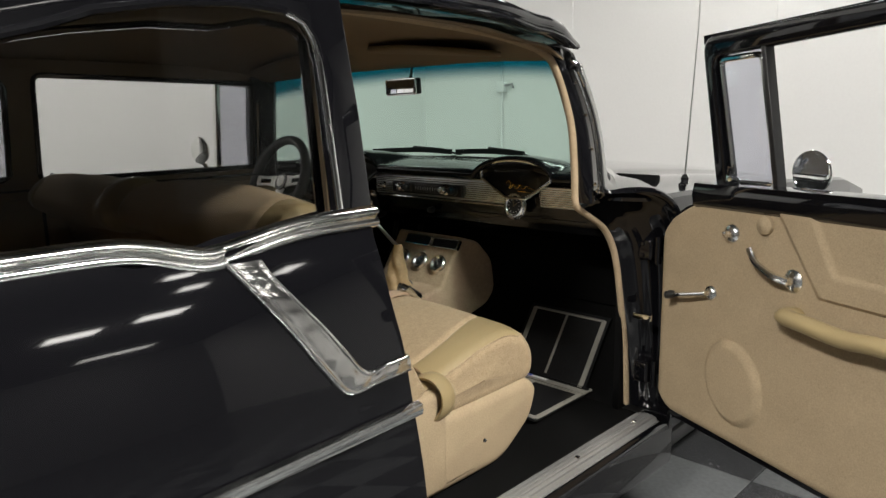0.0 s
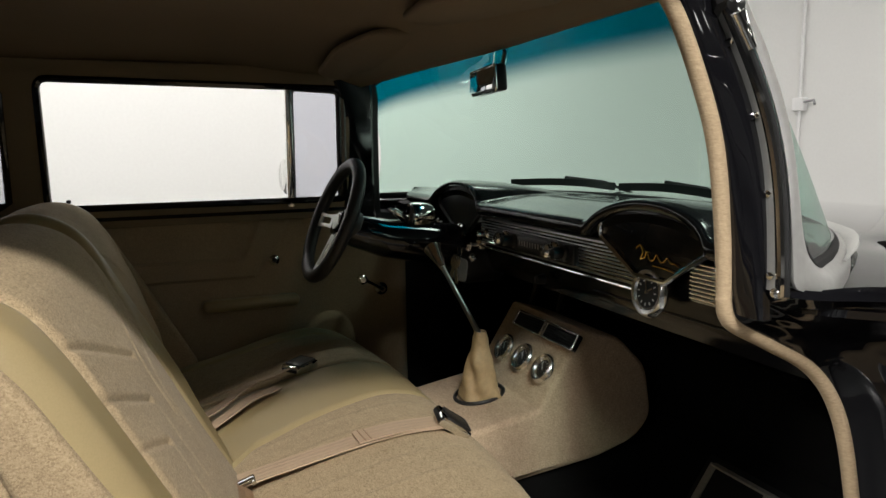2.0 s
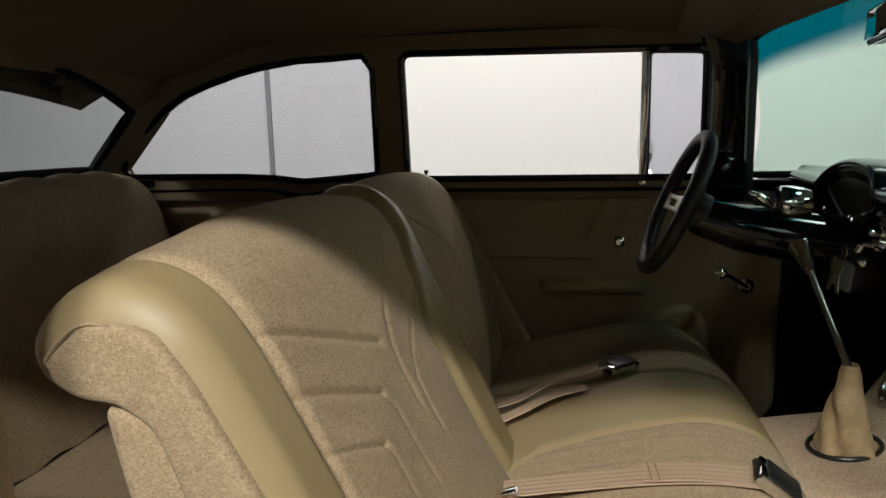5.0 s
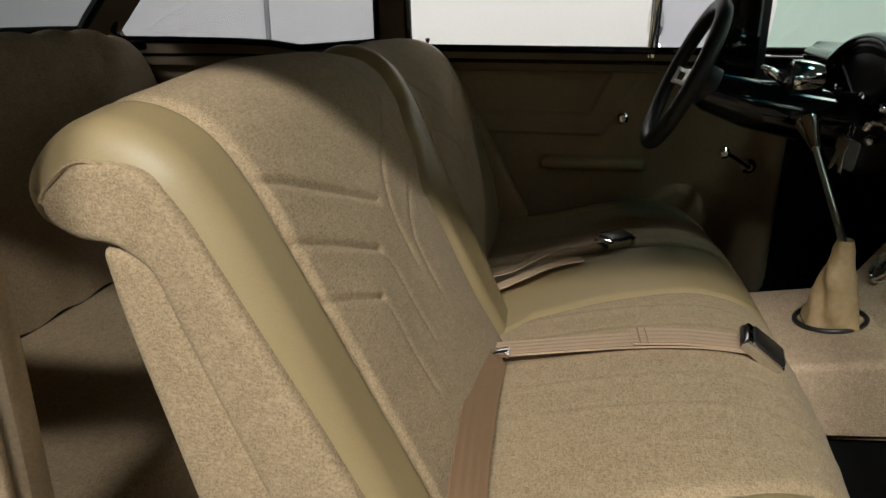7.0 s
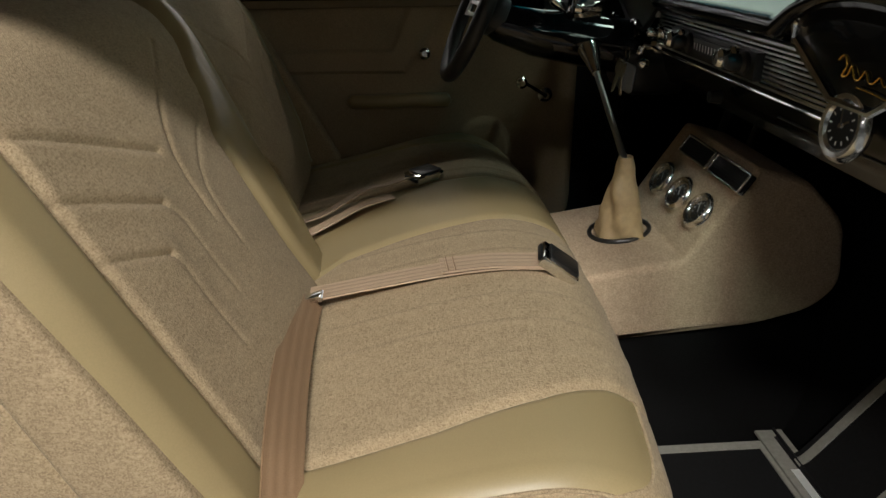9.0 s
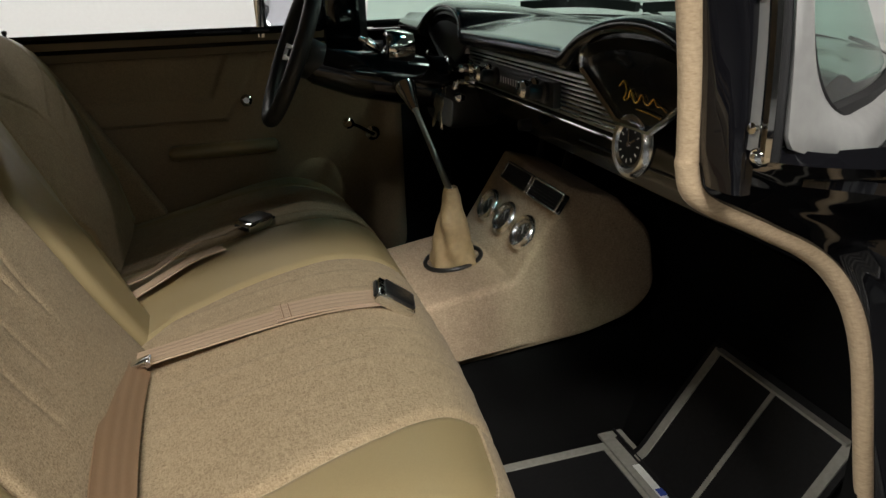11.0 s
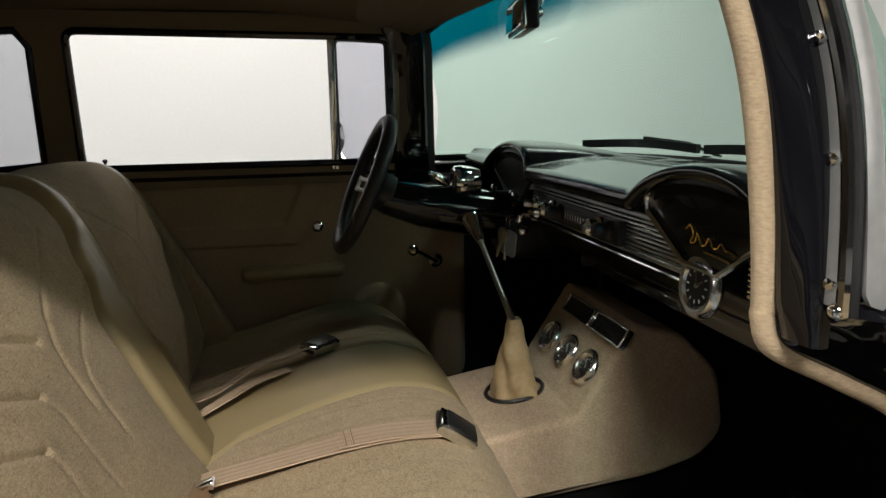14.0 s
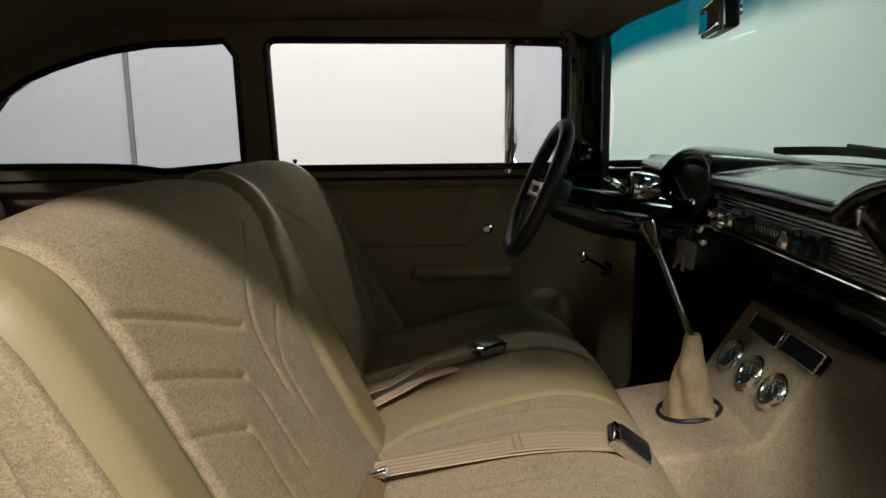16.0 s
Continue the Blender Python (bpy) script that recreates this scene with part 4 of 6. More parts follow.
# wheels stand under the shell
for sx in (1, -1):
    for wy in (-2.35, 1.3):
        c = (sx * 0.72, wy, GROUND + 0.33)
        wh = part("wheel", lathe([(0.19, -0.09), (0.30, -0.10), (0.33, -0.06), (0.33, 0.06), (0.30, 0.10), (0.19, 0.09)], c, (1, 0, 0), 36), RUBBER, car, "black road wheel tyre")
        part("hub_cap", lathe([(0, -0.05), (0.19, -0.07), (0.19, 0.07), (0.10, 0.10), (0, 0.11)], c, (sx, 0, 0), 30), CHROME, wh)

# ---- open near door ----
HINGE, OPEN = Vector((0.865, 0.135, 0)), radians(66)
ALONG = Vector((math.sin(OPEN), -math.cos(OPEN), 0))
INTO = Vector((-math.cos(OPEN), -math.sin(OPEN), 0))


def on_door(a, z, c=0.0):
    """Along the door from its hinge, height, and inwards."""
    lean = 0.115 * max(0.0, z - 1.02)
    return HINGE + ALONG * a + INTO * (c + lean - 0.012) + Vector((0, 0, z))


door = part("door", plate(rounded([(0.0, 0.31), (0.0, 0.90), (0.17, 0.99), (1.13, 0.995), (1.12, 0.32)], [0.06, 0.08, 0.02, 0.02, 0.06]), (), 0.10, 0.008, lambda a, b, c: on_door(a, b, c - 0.055)), PAINT, car, "open gloss black door with a tan trim panel")
part("door_trim", panel_mesh(lambda a, z, c: on_door(a, z, c)), PANEL, door, "tan moulded door trim panel")
part("door_sill", tube([on_door(a, 0.982 + 0.02 * a, -0.01) for a in (0.13, 0.5, 0.9, 1.14)], 1.0, profile=[(-0.018, -0.045), (0.012, -0.045), (0.03, -0.03), (0.034, 0.0), (0.026, 0.026), (0.0, 0.032), (-0.018, 0.03)], up=(0, 0, 1)), PAINT, door, "gloss black window sill")
dw = rounded([(0.176, 1.0), (0.142, 1.385), (1.12, 1.425), (1.13, 1.0)], [0.005, 0.05, 0.06, 0.005])
dwi = rounded([(0.216, 1.01), (0.180, 1.333), (1.075, 1.385), (1.085, 1.01)], [0.02, 0.04, 0.05, 0.005])
part("window_frame", plate(dw, [dwi], 0.035, 0.008, lambda a, b, c: on_door(a, b, c - 0.03)), PAINT, door, "gloss black door window frame")
part("vent_bar", plate([(0.364, 1.0), (0.330, 1.36), (0.345, 1.36), (0.381, 1.0)], (), 0.03, 0.004, lambda a, b, c: on_door(a, b, c - 0.03)), SATIN, door, "upright bar of the vent window")
part("vent_frame", tube([on_door(a, b, -0.03) for a, b in rounded([(0.226, 1.02), (0.192, 1.325), (0.325, 1.33), (0.358, 1.02)], 0.02)], 0.008, 8, True), CHROME, door, "bright vent window frame")
part("vent_glass", plate([(0.21, 1.01), (0.182, 1.335), (0.332, 1.345), (0.366, 1.01)], (), 0.004, 0, lambda a, b, c: on_door(a, b, c - 0.03)), GLASS_CLEAR, door, "vent window glass", smooth=False)
part("frame_lip", tube([on_door(a, 1.378 + 0.043 * (a - 0.125), -0.05) for a in (0.125, 0.4, 0.8, 1.12)], 1.0, profile=[(-0.012, -0.010), (0.012, -0.010), (0.014, 0.012), (-0.006, 0.016)], up=(0, 0, 1)), PAINT, door, "black weather lip over the window frame")
part("vent_latch", joined(lathe([(0, 0), (0.012, 0), (0.010, 0.02), (0, 0.024)], on_door(0.235, 1.03, -0.02), tuple(INTO), 12), tube([on_door(0.235, 1.04, 0.0), on_door(0.25, 1.06, 0.01)], 0.005, 8)), CHROME, door, "chrome vent latch")


def rosette(a, z, r, name, label, extra=()):
    c = on_door(a, z, 0.008)
    return part(name, joined(lathe([(0, 0), (r, 0), (r * 0.95, 0.008), (r * 0.7, 0.014), (r * 0.35, 0.018), (r * 0.3, 0.03), (0, 0.032)], c, tuple(INTO), 22), *extra), GAUGECHROME, door, label)


rosette(0.27, 0.894, 0.026, "vent_winder_boss", "chrome boss of the vent winder")
part("trim_knob", lathe([(0, 0), (0.024, 0), (0.022, 0.014), (0.012, 0.02), (0, 0.022)], on_door(0.377, 0.930, 0.008), tuple(INTO), 20), PANEL, door, "tan covered knob")
rosette(0.466, 0.813, 0.028, "window_winder", "curved chrome window winder", (tube(smooth_path([on_door(0.466, 0.813, 0.035), on_door(0.43, 0.822, 0.045), on_door(0.38, 0.845, 0.045), on_door(0.355, 0.872, 0.04)], 5), [0.010] * 6 + [0.008] * 10, 8),))
rosette(0.208, 0.726, 0.022, "door_handle", "chrome inside door handle with a dark knob", (tube([on_door(0.208, 0.726, 0.035), on_door(0.15, 0.712, 0.045), on_door(0.095, 0.699, 0.045)], 0.0055, 8),))
part("handle_knob", lathe([(0, 0), (0.010, 0.0), (0.013, 0.012), (0.010, 0.026), (0, 0.03)], on_door(0.088, 0.697, 0.035), tuple(INTO), 14), BLACKPLASTIC, door, "dark knob")
arm = smooth_path([on_door(0.478, 0.735, 0.010), on_door(0.482, 0.735, 0.045), on_door(0.54, 0.735, 0.056), on_door(0.64, 0.728, 0.056), on_door(0.70, 0.735, 0.058), on_door(0.78, 0.738, 0.056), on_door(0.80, 0.738, 0.02)], 6)
part("armrest", tube(arm, 1.0, profile=[(0.027 * math.cos(t), 0.019 * math.sin(t)) for t in [k * math.pi / 7 for k in range(14)]], up=(0, 0, 1)), VINYL, door, "cream padded armrest")
mp = on_door(0.372, 1.047, -0.13)
mn = Vector((-0.42, -1.0, -0.04)).normalized()
md = part("door_mirror", lathe([(0, -0.036), (0.03, -0.032), (0.046, -0.016), (0.0555, 0.0), (0.054, 0.004), (0.050, 0.004), (0.048, 0.0), (0, 0.0)], mp, tuple(mn), 36), CHROME, door, "round chrome door mirror")
part("mirror_glass", lathe([(0, 0), (0.050, 0), (0.050, 0.0015), (0, 0.0015)], mp + mn * 0.001, tuple(mn), 36), MIRRORGLASS, md)
part("mirror_stem", tube([mp + Vector((0, 0, -0.05)), on_door(0.372, 0.985, -0.11), on_door(0.372, 0.97, -0.06)], 0.009, 8), CHROME, door)
mp = Vector((-0.885, -0.36, 1.075))
md = part("far_door_mirror", lathe([(0, -0.028), (0.03, -0.024), (0.05, -0.01), (0.055, 0.0), (0.050, 0.004), (0, 0.005)], mp, (0.15, -1, 0), 28), CHROME, car, "round chrome door mirror")
part("mirror_stem", tube([mp + Vector((0, 0, -0.04)), Vector((-0.86, -0.33, 0.99))], 0.008, 8), CHROME, md)


# ---- front bench seat ----
seat = thing("front_bench_seat", (0, -0.6, 0.28), "cream vinyl and oatmeal tweed front bench seat with pleated backrests", "bench seat")
BACK = [(-0.645, 0.575), (-0.69, 0.665), (-0.735, 0.752), (-0.783, 0.845), (-0.814, 0.903), (-0.846, 0.960), (-0.880, 1.005), (-0.925, 1.030), (-0.972, 1.032), (-1.012, 1.008), (-1.036, 0.972), (-1.026, 0.938), (-0.995, 0.924), (-0.96, 0.920)]
BACK_PATH = smooth_path([(0, y, z) for y, z in BACK], 6)
BACK_LEN = [0.0]
for a, b in zip(BACK_PATH, BACK_PATH[1:]):
    BACK_LEN.append(BACK_LEN[-1] + (b - a).length)


def along_path(path, lens, d):
    d = max(0.0, min(lens[-1], d))
    for i in range(len(lens) - 1):
        if d <= lens[i + 1]:
            f = (d - lens[i]) / (lens[i + 1] - lens[i])
            p = path[i].lerp(path[i + 1], f)
            t = (path[i + 1] - path[i]).normalized()
            return p, Vector((0, t.z, -t.y)) if t.length else Vector((0, 1, 0))
    return path[-1], Vector((0, 0, -1))


def edge_in(d):
    """Inner edge of the passenger's tweed, which draws in towards the seat."""
    return curve1([(0.0, 0.140), (0.12, 0.155), (0.30, 0.150), (0.38, 0.080), (0.46, 0.010), (0.54, -0.020)], d)


def edge_far(d):
    """Inner edge of the driver's tweed."""
    return curve1([(0.0, -0.235), (0.10, -0.200), (0.22, -0.115), (0.50, -0.115)], d)


def crown_back(x, d=0.25):
    """The backrests swell a little towards their middles and fall off to the sides."""
    ax = abs(x)
    return 0.014 * (1 - ((ax - 0.33) / 0.34) ** 2) - 0.020 * math.exp(-((x - edge_in(d) + 0.020) / 0.018) ** 2)


def groove(d, w=0.006, depth=0.006):
    return -depth * math.exp(-(d / w) ** 2)


STITCH = [([(0.61, 0.440), (0.50, 0.396), (0.37, 0.343)], 1.0), ([(0.61, 0.373), (0.52, 0.335), (0.435, 0.298)], 1.0), ([(0.61, 0.307), (0.53, 0.273), (0.492, 0.256)], 0.9),
          ([(0.435, 0.298), (0.418, 0.270), (0.416, 0.216), (0.412, 0.160)], 0.35), ([(0.492, 0.256), (0.485, 0.230), (0.486, 0.182), (0.480, 0.120)], 0.35),
          ([(0.15, 0.452), (0.200, 0.424), (0.285, 0.378), (0.312, 0.359), (0.335, 0.330), (0.343, 0.300), (0.342, 0.240)], 0.6), ([(0.10, 0.366), (0.165, 0.345), (0.243, 0.316), (0.285, 0.294), (0.308, 0.271), (0.316, 0.235), (0.316, 0.190)], 0.4)]


def pleats(x, d):
    """Stitched lines: level tucks from the outer edge that turn down, and two slanting ones from the middle, each with a soft puff on both sides."""
    ax = abs(x)
    h = 0.0
    for line, deep in STITCH:
        best, side = 1.0, 0.0
        for (x0, d0), (x1, d1) in zip(line, line[1:]):
            ex, ed = x1 - x0, d1 - d0
            t = ((ax - x0) * ex + (d - d0) * ed) / (ex * ex + ed * ed)
            t = 0.0 if t < 0 else 1.0 if t > 1 else t
            qx, qd = ax - x0 - t * ex, d - d0 - t * ed
            r = qx * qx + qd * qd
            if r < best:
                best, side = r, ex * qd - ed * qx
        if best < 0.0016:
            r = math.sqrt(best)
            h += 0.8 * deep * (groove(r, 0.0040, 0.0044) + (0.0018 if side < 0 else 0.0012) * math.exp(-((r - 0.013) / 0.011) ** 2))
    h += 0.0014 * math.sin(23 * x + 9 * d) * math.sin(17 * d - 5 * x)
    return h


def back_piece(x0, x1, relief=None, nx=16, nd=90, d0=0.0, d1=None, edge=(1, 1)):
    total = d1 or BACK_LEN[-1]
    def f(u, v):
        d = lerp(d0, total, v)
        xa, xb = (x0(d) if callable(x0) else x0), (x1(d) if callable(x1) else x1)
        x = lerp(xa, xb, u)
        p, n = along_path(BACK_PATH, BACK_LEN, d)
        off = crown_back(x, d)
        eu = min(u * abs(xb - xa) if edge[0] else 1, (1 - u) * abs(xb - xa) if edge[1] else 1)
        off -= 0.010 * max(0.0, 1 - eu / 0.014) ** 2
        rim = abs(x) - 0.655
        if rim > 0:
            off -= 0.034 * (rim / 0.036) ** 2
        if relief:
            off += relief(x, d)
        rise = 0.014 * max(0.0, 1 - ((abs(x) - 0.30) / 0.36) ** 2) * min(1, max(0, (p.z - 0.85) / 0.18))
        far = min(1.0, max(0.0, (-x + 0.01) / 0.16))
        back = linear1([(0.585, 0.094), (0.68, 0.063), (0.81, 0.040), (0.93, 0.026), (1.0, 0.026)], p.z)
        return Vector((x, p.y - back * far, p.z)) + n * off + Vector((0, 0, rise * (1 - far)))
    return grid(f, nx, nd)


for s in (1, -1):
    back = part("backrest", back_piece(s * 0.600, edge_in if s > 0 else edge_far, pleats, 150, 300), TWEED, seat, "pleated oatmeal tweed backrest panel")
    part("side_bolster", back_piece(s * 0.691, s * 0.600, None, 18, 90), VINYL, back, "smooth cream vinyl bolster")
    if s < 0:
        part("centre_bolster", back_piece(edge_in, edge_far, lambda x, d: 0.010 * math.exp(-((x - 0.45 * edge_in(d) - 0.55 * edge_far(d)) / 0.05) ** 2), 50, 120), VINYL, back, "smooth cream vinyl centre roll")
    lobe = rounded([(-0.985, 0.982), (-0.968, 0.998), (-0.928, 1.002), (-0.898, 0.993), (-0.866, 0.950), (-0.762, 0.763), (-0.66, 0.57), (-0.74, 0.50), (-0.815, 0.681), (-0.880, 0.843), (-0.904, 0.906), (-0.935, 0.927), (-0.974, 0.930), (-1.0, 0.945), (-1.003, 0.968)], 0.012, 3)
    part("side_panel", plate(lobe, (), 0.05, 0.010, lambda a, b, c, s=s: Vector((s * (0.671 + c), a, b)), 3), TWEED, back, "tweed covered side of the backrest")
    shell = rounded([(-0.956, 0.921), (-0.935, 0.928), (-0.905, 0.912), (-0.879, 0.843), (-0.812, 0.681), (-0.73, 0.48), (-0.84, 0.42), (-0.895, 0.667), (-0.945, 0.859)], [0.012, 0.02, 0.02, 0.02, 0.02, 0.02, 0.03, 0.03, 0.03], 4)
    part("back_shell", plate(shell, (), 0.675, 0.012, lambda a, b, c, s=s: Vector((s * 0.3525 + c, a, b)), 3), TWEED, back, "tweed covered back of the backrest")
    piping = [Vector((s * 0.689, 0, 0)) + p + along_path(BACK_PATH, BACK_LEN, l)[1] * (crown_back(0.689) - 0.032) for p, l in zip(BACK_PATH, BACK_LEN)][4:-6]
    part("piping", tube(piping, 0.0028, 6), TWEED, back)

CUSH = [(-0.80, 0.545), (-0.72, 0.565), (-0.60, 0.592), (-0.47, 0.624), (-0.37, 0.640), (-0.306, 0.640), (-0.242, 0.620), (-0.200, 0.580), (-0.184, 0.535), (-0.192, 0.492), (-0.222, 0.470), (-0.30, 0.462)]
CUSH_PATH = smooth_path([(0, y, z) for y, z in CUSH], 5)
CUSH_LEN = [0.0]
for a, b in zip(CUSH_PATH, CUSH_PATH[1:]):
    CUSH_LEN.append(CUSH_LEN[-1] + (b - a).length)


def cushion_piece(x0, x1, relief=None, nx=20, nd=70, puff=0.010):
    def f(u, v):
        p, n = along_path(CUSH_PATH, CUSH_LEN, v * CUSH_LEN[-1])
        n = -n
        q = p.y if v < 0.3 or p.z > 0.535 else -0.19
        xa, xb = (x0(q) if callable(x0) else x0), (x1(q) if callable(x1) else x1)
        x = lerp(xa, xb, u)
        w = abs(xb - xa)
        eu = min(u, 1 - u) * w
        off = -0.009 * max(0.0, 1 - eu / 0.016) ** 2 + puff * (1 - (x / 0.69) ** 2)
        rim = abs(x) - 0.61
        if rim > 0:
            off -= 0.065 * (rim / 0.08) ** 2.4
        if relief:
            off += relief(x) * min(1.0, max(0.0, (0.9 - v) / 0.1))
        q = Vector((x, p.y, p.z)) + n * off
        bend = min(1.0, max(0.0, (abs(x) - 0.22) / 0.46))
        q.y -= 0.034 * bend ** 1.6 * min(1.0, max(0.0, (p.y + 0.55) / 0.3))
        return q
    return grid(f, nx, nd)


def cushion_pleats(x):
    t = (abs(x) - 0.145) / 0.0765
    e = (t - round(t)) * 0.0765
    return (-0.0012 * math.exp(-(e / 0.004) ** 2) + 0.0012 * math.exp(-((e - 0.010) / 0.009) ** 2)) * (1.0 if abs(x) < 0.42 else max(0.0, (0.50 - abs(x)) / 0.08))


def seam_mid(y):
    """Seam between the passenger's tweed and the vinyl centre."""
    return linear1([(-0.72, 0.16), (-0.66, 0.12), (-0.60, 0.055), (-0.50, 0.030), (-0.35, 0.006), (-0.2, 0.0)], y)


def seam_end(y):
    """Seam between the tweed and the vinyl end, which curves in towards the front."""
    return linear1([(-0.8, 0.590), (-0.62, 0.586), (-0.47, 0.578), (-0.335, 0.548), (-0.25, 0.512), (-0.2, 0.500)], y)


part("cushion", cushion_piece(seam_mid, seam_end, cushion_pleats, 90, 80), TWEED, seat, "pleated oatmeal tweed seat cushion")
part("cushion", cushion_piece(lambda y: -seam_end(y), -0.25, cushion_pleats, 70, 70), TWEED, seat, "pleated oatmeal tweed seat cushion")


END_PATH = smooth_path([(0, y, z) for y, z in CUSH + [(-0.45, 0.460), (-0.62, 0.464), (-0.78, 0.475)]], 5)
END_LEN = [0.0]
for a, b in zip(END_PATH, END_PATH[1:]):
    END_LEN.append(END_LEN[-1] + (b - a).length)


END_FRONT = next(l for l, p in zip(END_LEN, END_PATH) if p.y > -0.220) / END_LEN[-1]


def cushion_end(u, v):
    """End of the cushion, rolled over its rim into the upright side."""
    p, n = along_path(END_PATH, END_LEN, v * END_LEN[-1])
    n = -n
    y = p.y if v < 0.2 or p.z > 0.535 else -0.19
    xs = seam_end(y)
    if u < 0.45:
        x, off = lerp(xs, 0.650, u / 0.45), 0.0
        off -= 0.009 * max(0.0, 1 - (x - xs) / 0.016) ** 2
    else:
        q = min(1.0, (u - 0.45) / 0.3) * math.pi / 2
        x, off = 0.650 + 0.038 * math.sin(q), -0.038 * (1 - math.cos(q))
    off += 0.010 * (1 - (x / 0.69) ** 2)
    rim = x - 0.61
    if rim > 0 and u < 0.45:
        off -= 0.004 * (rim / 0.04) ** 2
    elif u >= 0.45:
        off -= 0.004
    r = Vector((x, p.y, p.z)) + n * off
    bend = min(1.0, max(0.0, (x - 0.22) / 0.46))
    r.y -= 0.034 * bend ** 1.6 * min(1.0, max(0.0, (p.y + 0.55) / 0.3))
    if u > 0.75:
        w = (u - 0.75) / 0.25
        r = r.lerp(Vector((0.690 + 0.006 * w, -0.46, 0.535)), 0.96 * w)
    return r


def vinyl_front(u):
    """How far forward the vinyl top reaches, rounded off at its outer corner."""
    return END_FRONT * (1 - 0.09 * (u / 0.62) ** 6)


for s in (1, -1):
    flip = lambda p, s=s: Vector((s * p.x, p.y, p.z))
    end = part("cushion_end", grid(lambda u, v: flip(cushion_end(0.62 * u, v * vinyl_front(0.62 * u))), 30, 60), VINYL, seat, "smooth cream vinyl top of the cushion end")
    part("end_front", grid(lambda u, v: flip(cushion_end(0.62 * u, lerp(vinyl_front(0.62 * u), 1, v))), 24, 60), TWEED, end, "tweed front of the cushion end")
    part("end_side", grid(lambda u, v: flip(cushion_end(lerp(0.62, 1, u), v)), 20, 110), TWEED, end, "tweed side of the cushion end")
    part("piping", tube([flip(cushion_end(0.62 * k / 24, vinyl_front(0.62 * k / 24))) for k in range(25)] + [flip(cushion_end(0.62, vinyl_front(0.62) * (1 - k / 40))) for k in range(1, 36)], 0.0026, 6), TWEED, end, "fine tweed piping")
part("cushion_centre", cushion_piece(-0.25, seam_mid, None, 30, 70), VINYL, seat, "smooth cream vinyl centre of the cushion")
base = rounded([(-0.90, 0.285), (-0.90, 0.48), (-0.27, 0.492), (-0.222, 0.455), (-0.25, 0.37), (-0.38, 0.285)], [0.02, 0.02, 0.03, 0.04, 0.05, 0.05])
part("seat_base", plate(base, (), 1.40, 0.03, lambda a, b, c: Vector((c, a, b)), 3), PANEL, seat, "tan covered seat base")
part("screw", lathe([(0, 0), (0.007, 0), (0.005, 0.004), (0, 0.005)], (0.699, -0.46, 0.375), (1, 0, 0), 10), CHROME, seat)
part("hinge_cover", lathe([(0.0, 0), (0.048, 0), (0.058, 0.015), (0.060, 0.05), (0.054, 0.066), (0.046, 0.060), (0.041, 0.03), (0, 0.03)], (0.662, -0.590, 0.532), (0.22, -0.95, 0.10), 28), VINYL, seat, "rolled cream hinge cover")
part("hinge_pad", block(0.66, 0.708, -0.86, -0.60, 0.30, 0.56, 0.018, 3), PANEL, seat, "tan covered lower hinge pad")


# ---- seat belts ----
def strap(pts, w, across, name, mat, parent, label="", t=0.0025):
    pts = smooth_path(pts, 8)
    ac = Vector(across).normalized()
    def f(u, v):
        k = u * (len(pts) - 1)
        i = min(int(k), len(pts) - 2)
        rib = 0.0006 * math.cos(v * math.pi * 8)
        return pts[i].lerp(pts[i + 1], k - i) + ac * (v - 0.5) * w + Vector((0, 0, rib))
    return thicken(part(name, grid(f, 60, 16), mat, parent, label), t, 0)


def buckle(c, yaw, tilt, parent, roll=0):
    m = Matrix.Translation(c) @ pose(0, 0, 0, tilt, roll, yaw) @ Matrix.Scale(1.0, 4)
    body = part("buckle", turned(block(-0.028, 0.028, -0.034, 0.034, -0.011, 0.009, 0.004), m), CHROME, parent, "chrome belt buckle")
    part("lift_plate", turned(block(-0.024, 0.024, -0.024, 0.030, 0.009, 0.012, 0.003), m), BLACKPLASTIC, body, "black lift plate")
    part("slot", turned(block(-0.022, 0.022, -0.037, -0.033, -0.005, 0.003, 0.001), m), DIAL, body)
    return body


belt = thing("seat_belt", (0.215, -0.45, 0.62), "tan lap belt lying across the passenger cushion with a chrome buckle", "seat belt", "lap belts")
strap([(0.218, -0.70, 0.602), (0.216, -0.651, 0.611), (0.214, -0.54, 0.630), (0.214, -0.436, 0.647), (0.217, -0.35, 0.656), (0.218, -0.28, 0.654)], 0.05, (1, 0.03, 0.02), "webbing", BELT, belt, "tan ribbed webbing")
strap([(0.214, -0.445, 0.6525), (0.216, -0.37, 0.660), (0.218, -0.29, 0.659)], 0.052, (1, 0.03, 0.0), "folded_end", BELT, belt, "folded stitched belt end")
part("stitching", joined(tube([(0.188, -0.436, 0.6555), (0.240, -0.434, 0.656)], 0.0012, 5), tube([(0.188, -0.425, 0.656), (0.240, -0.423, 0.6565)], 0.0012, 5)), BELT_BROWN, belt)
buckle((0.222, -0.262, 0.654), -10, -36, belt, 4)
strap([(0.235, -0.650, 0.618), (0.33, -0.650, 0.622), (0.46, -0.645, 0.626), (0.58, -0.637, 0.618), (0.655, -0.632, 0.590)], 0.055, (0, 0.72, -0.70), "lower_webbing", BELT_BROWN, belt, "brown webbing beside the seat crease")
part("adjuster", joined(turned(block(-0.008, 0.008, -0.024, 0.024, -0.002, 0.003, 0.0015), Matrix.Translation((0.243, -0.650, 0.620)) @ pose(0, 0, 0, 15, 0, 5)), tube([(0.232, -0.628, 0.624), (0.256, -0.628, 0.623)], 0.004, 8)), CHROME, belt, "chrome belt adjuster")
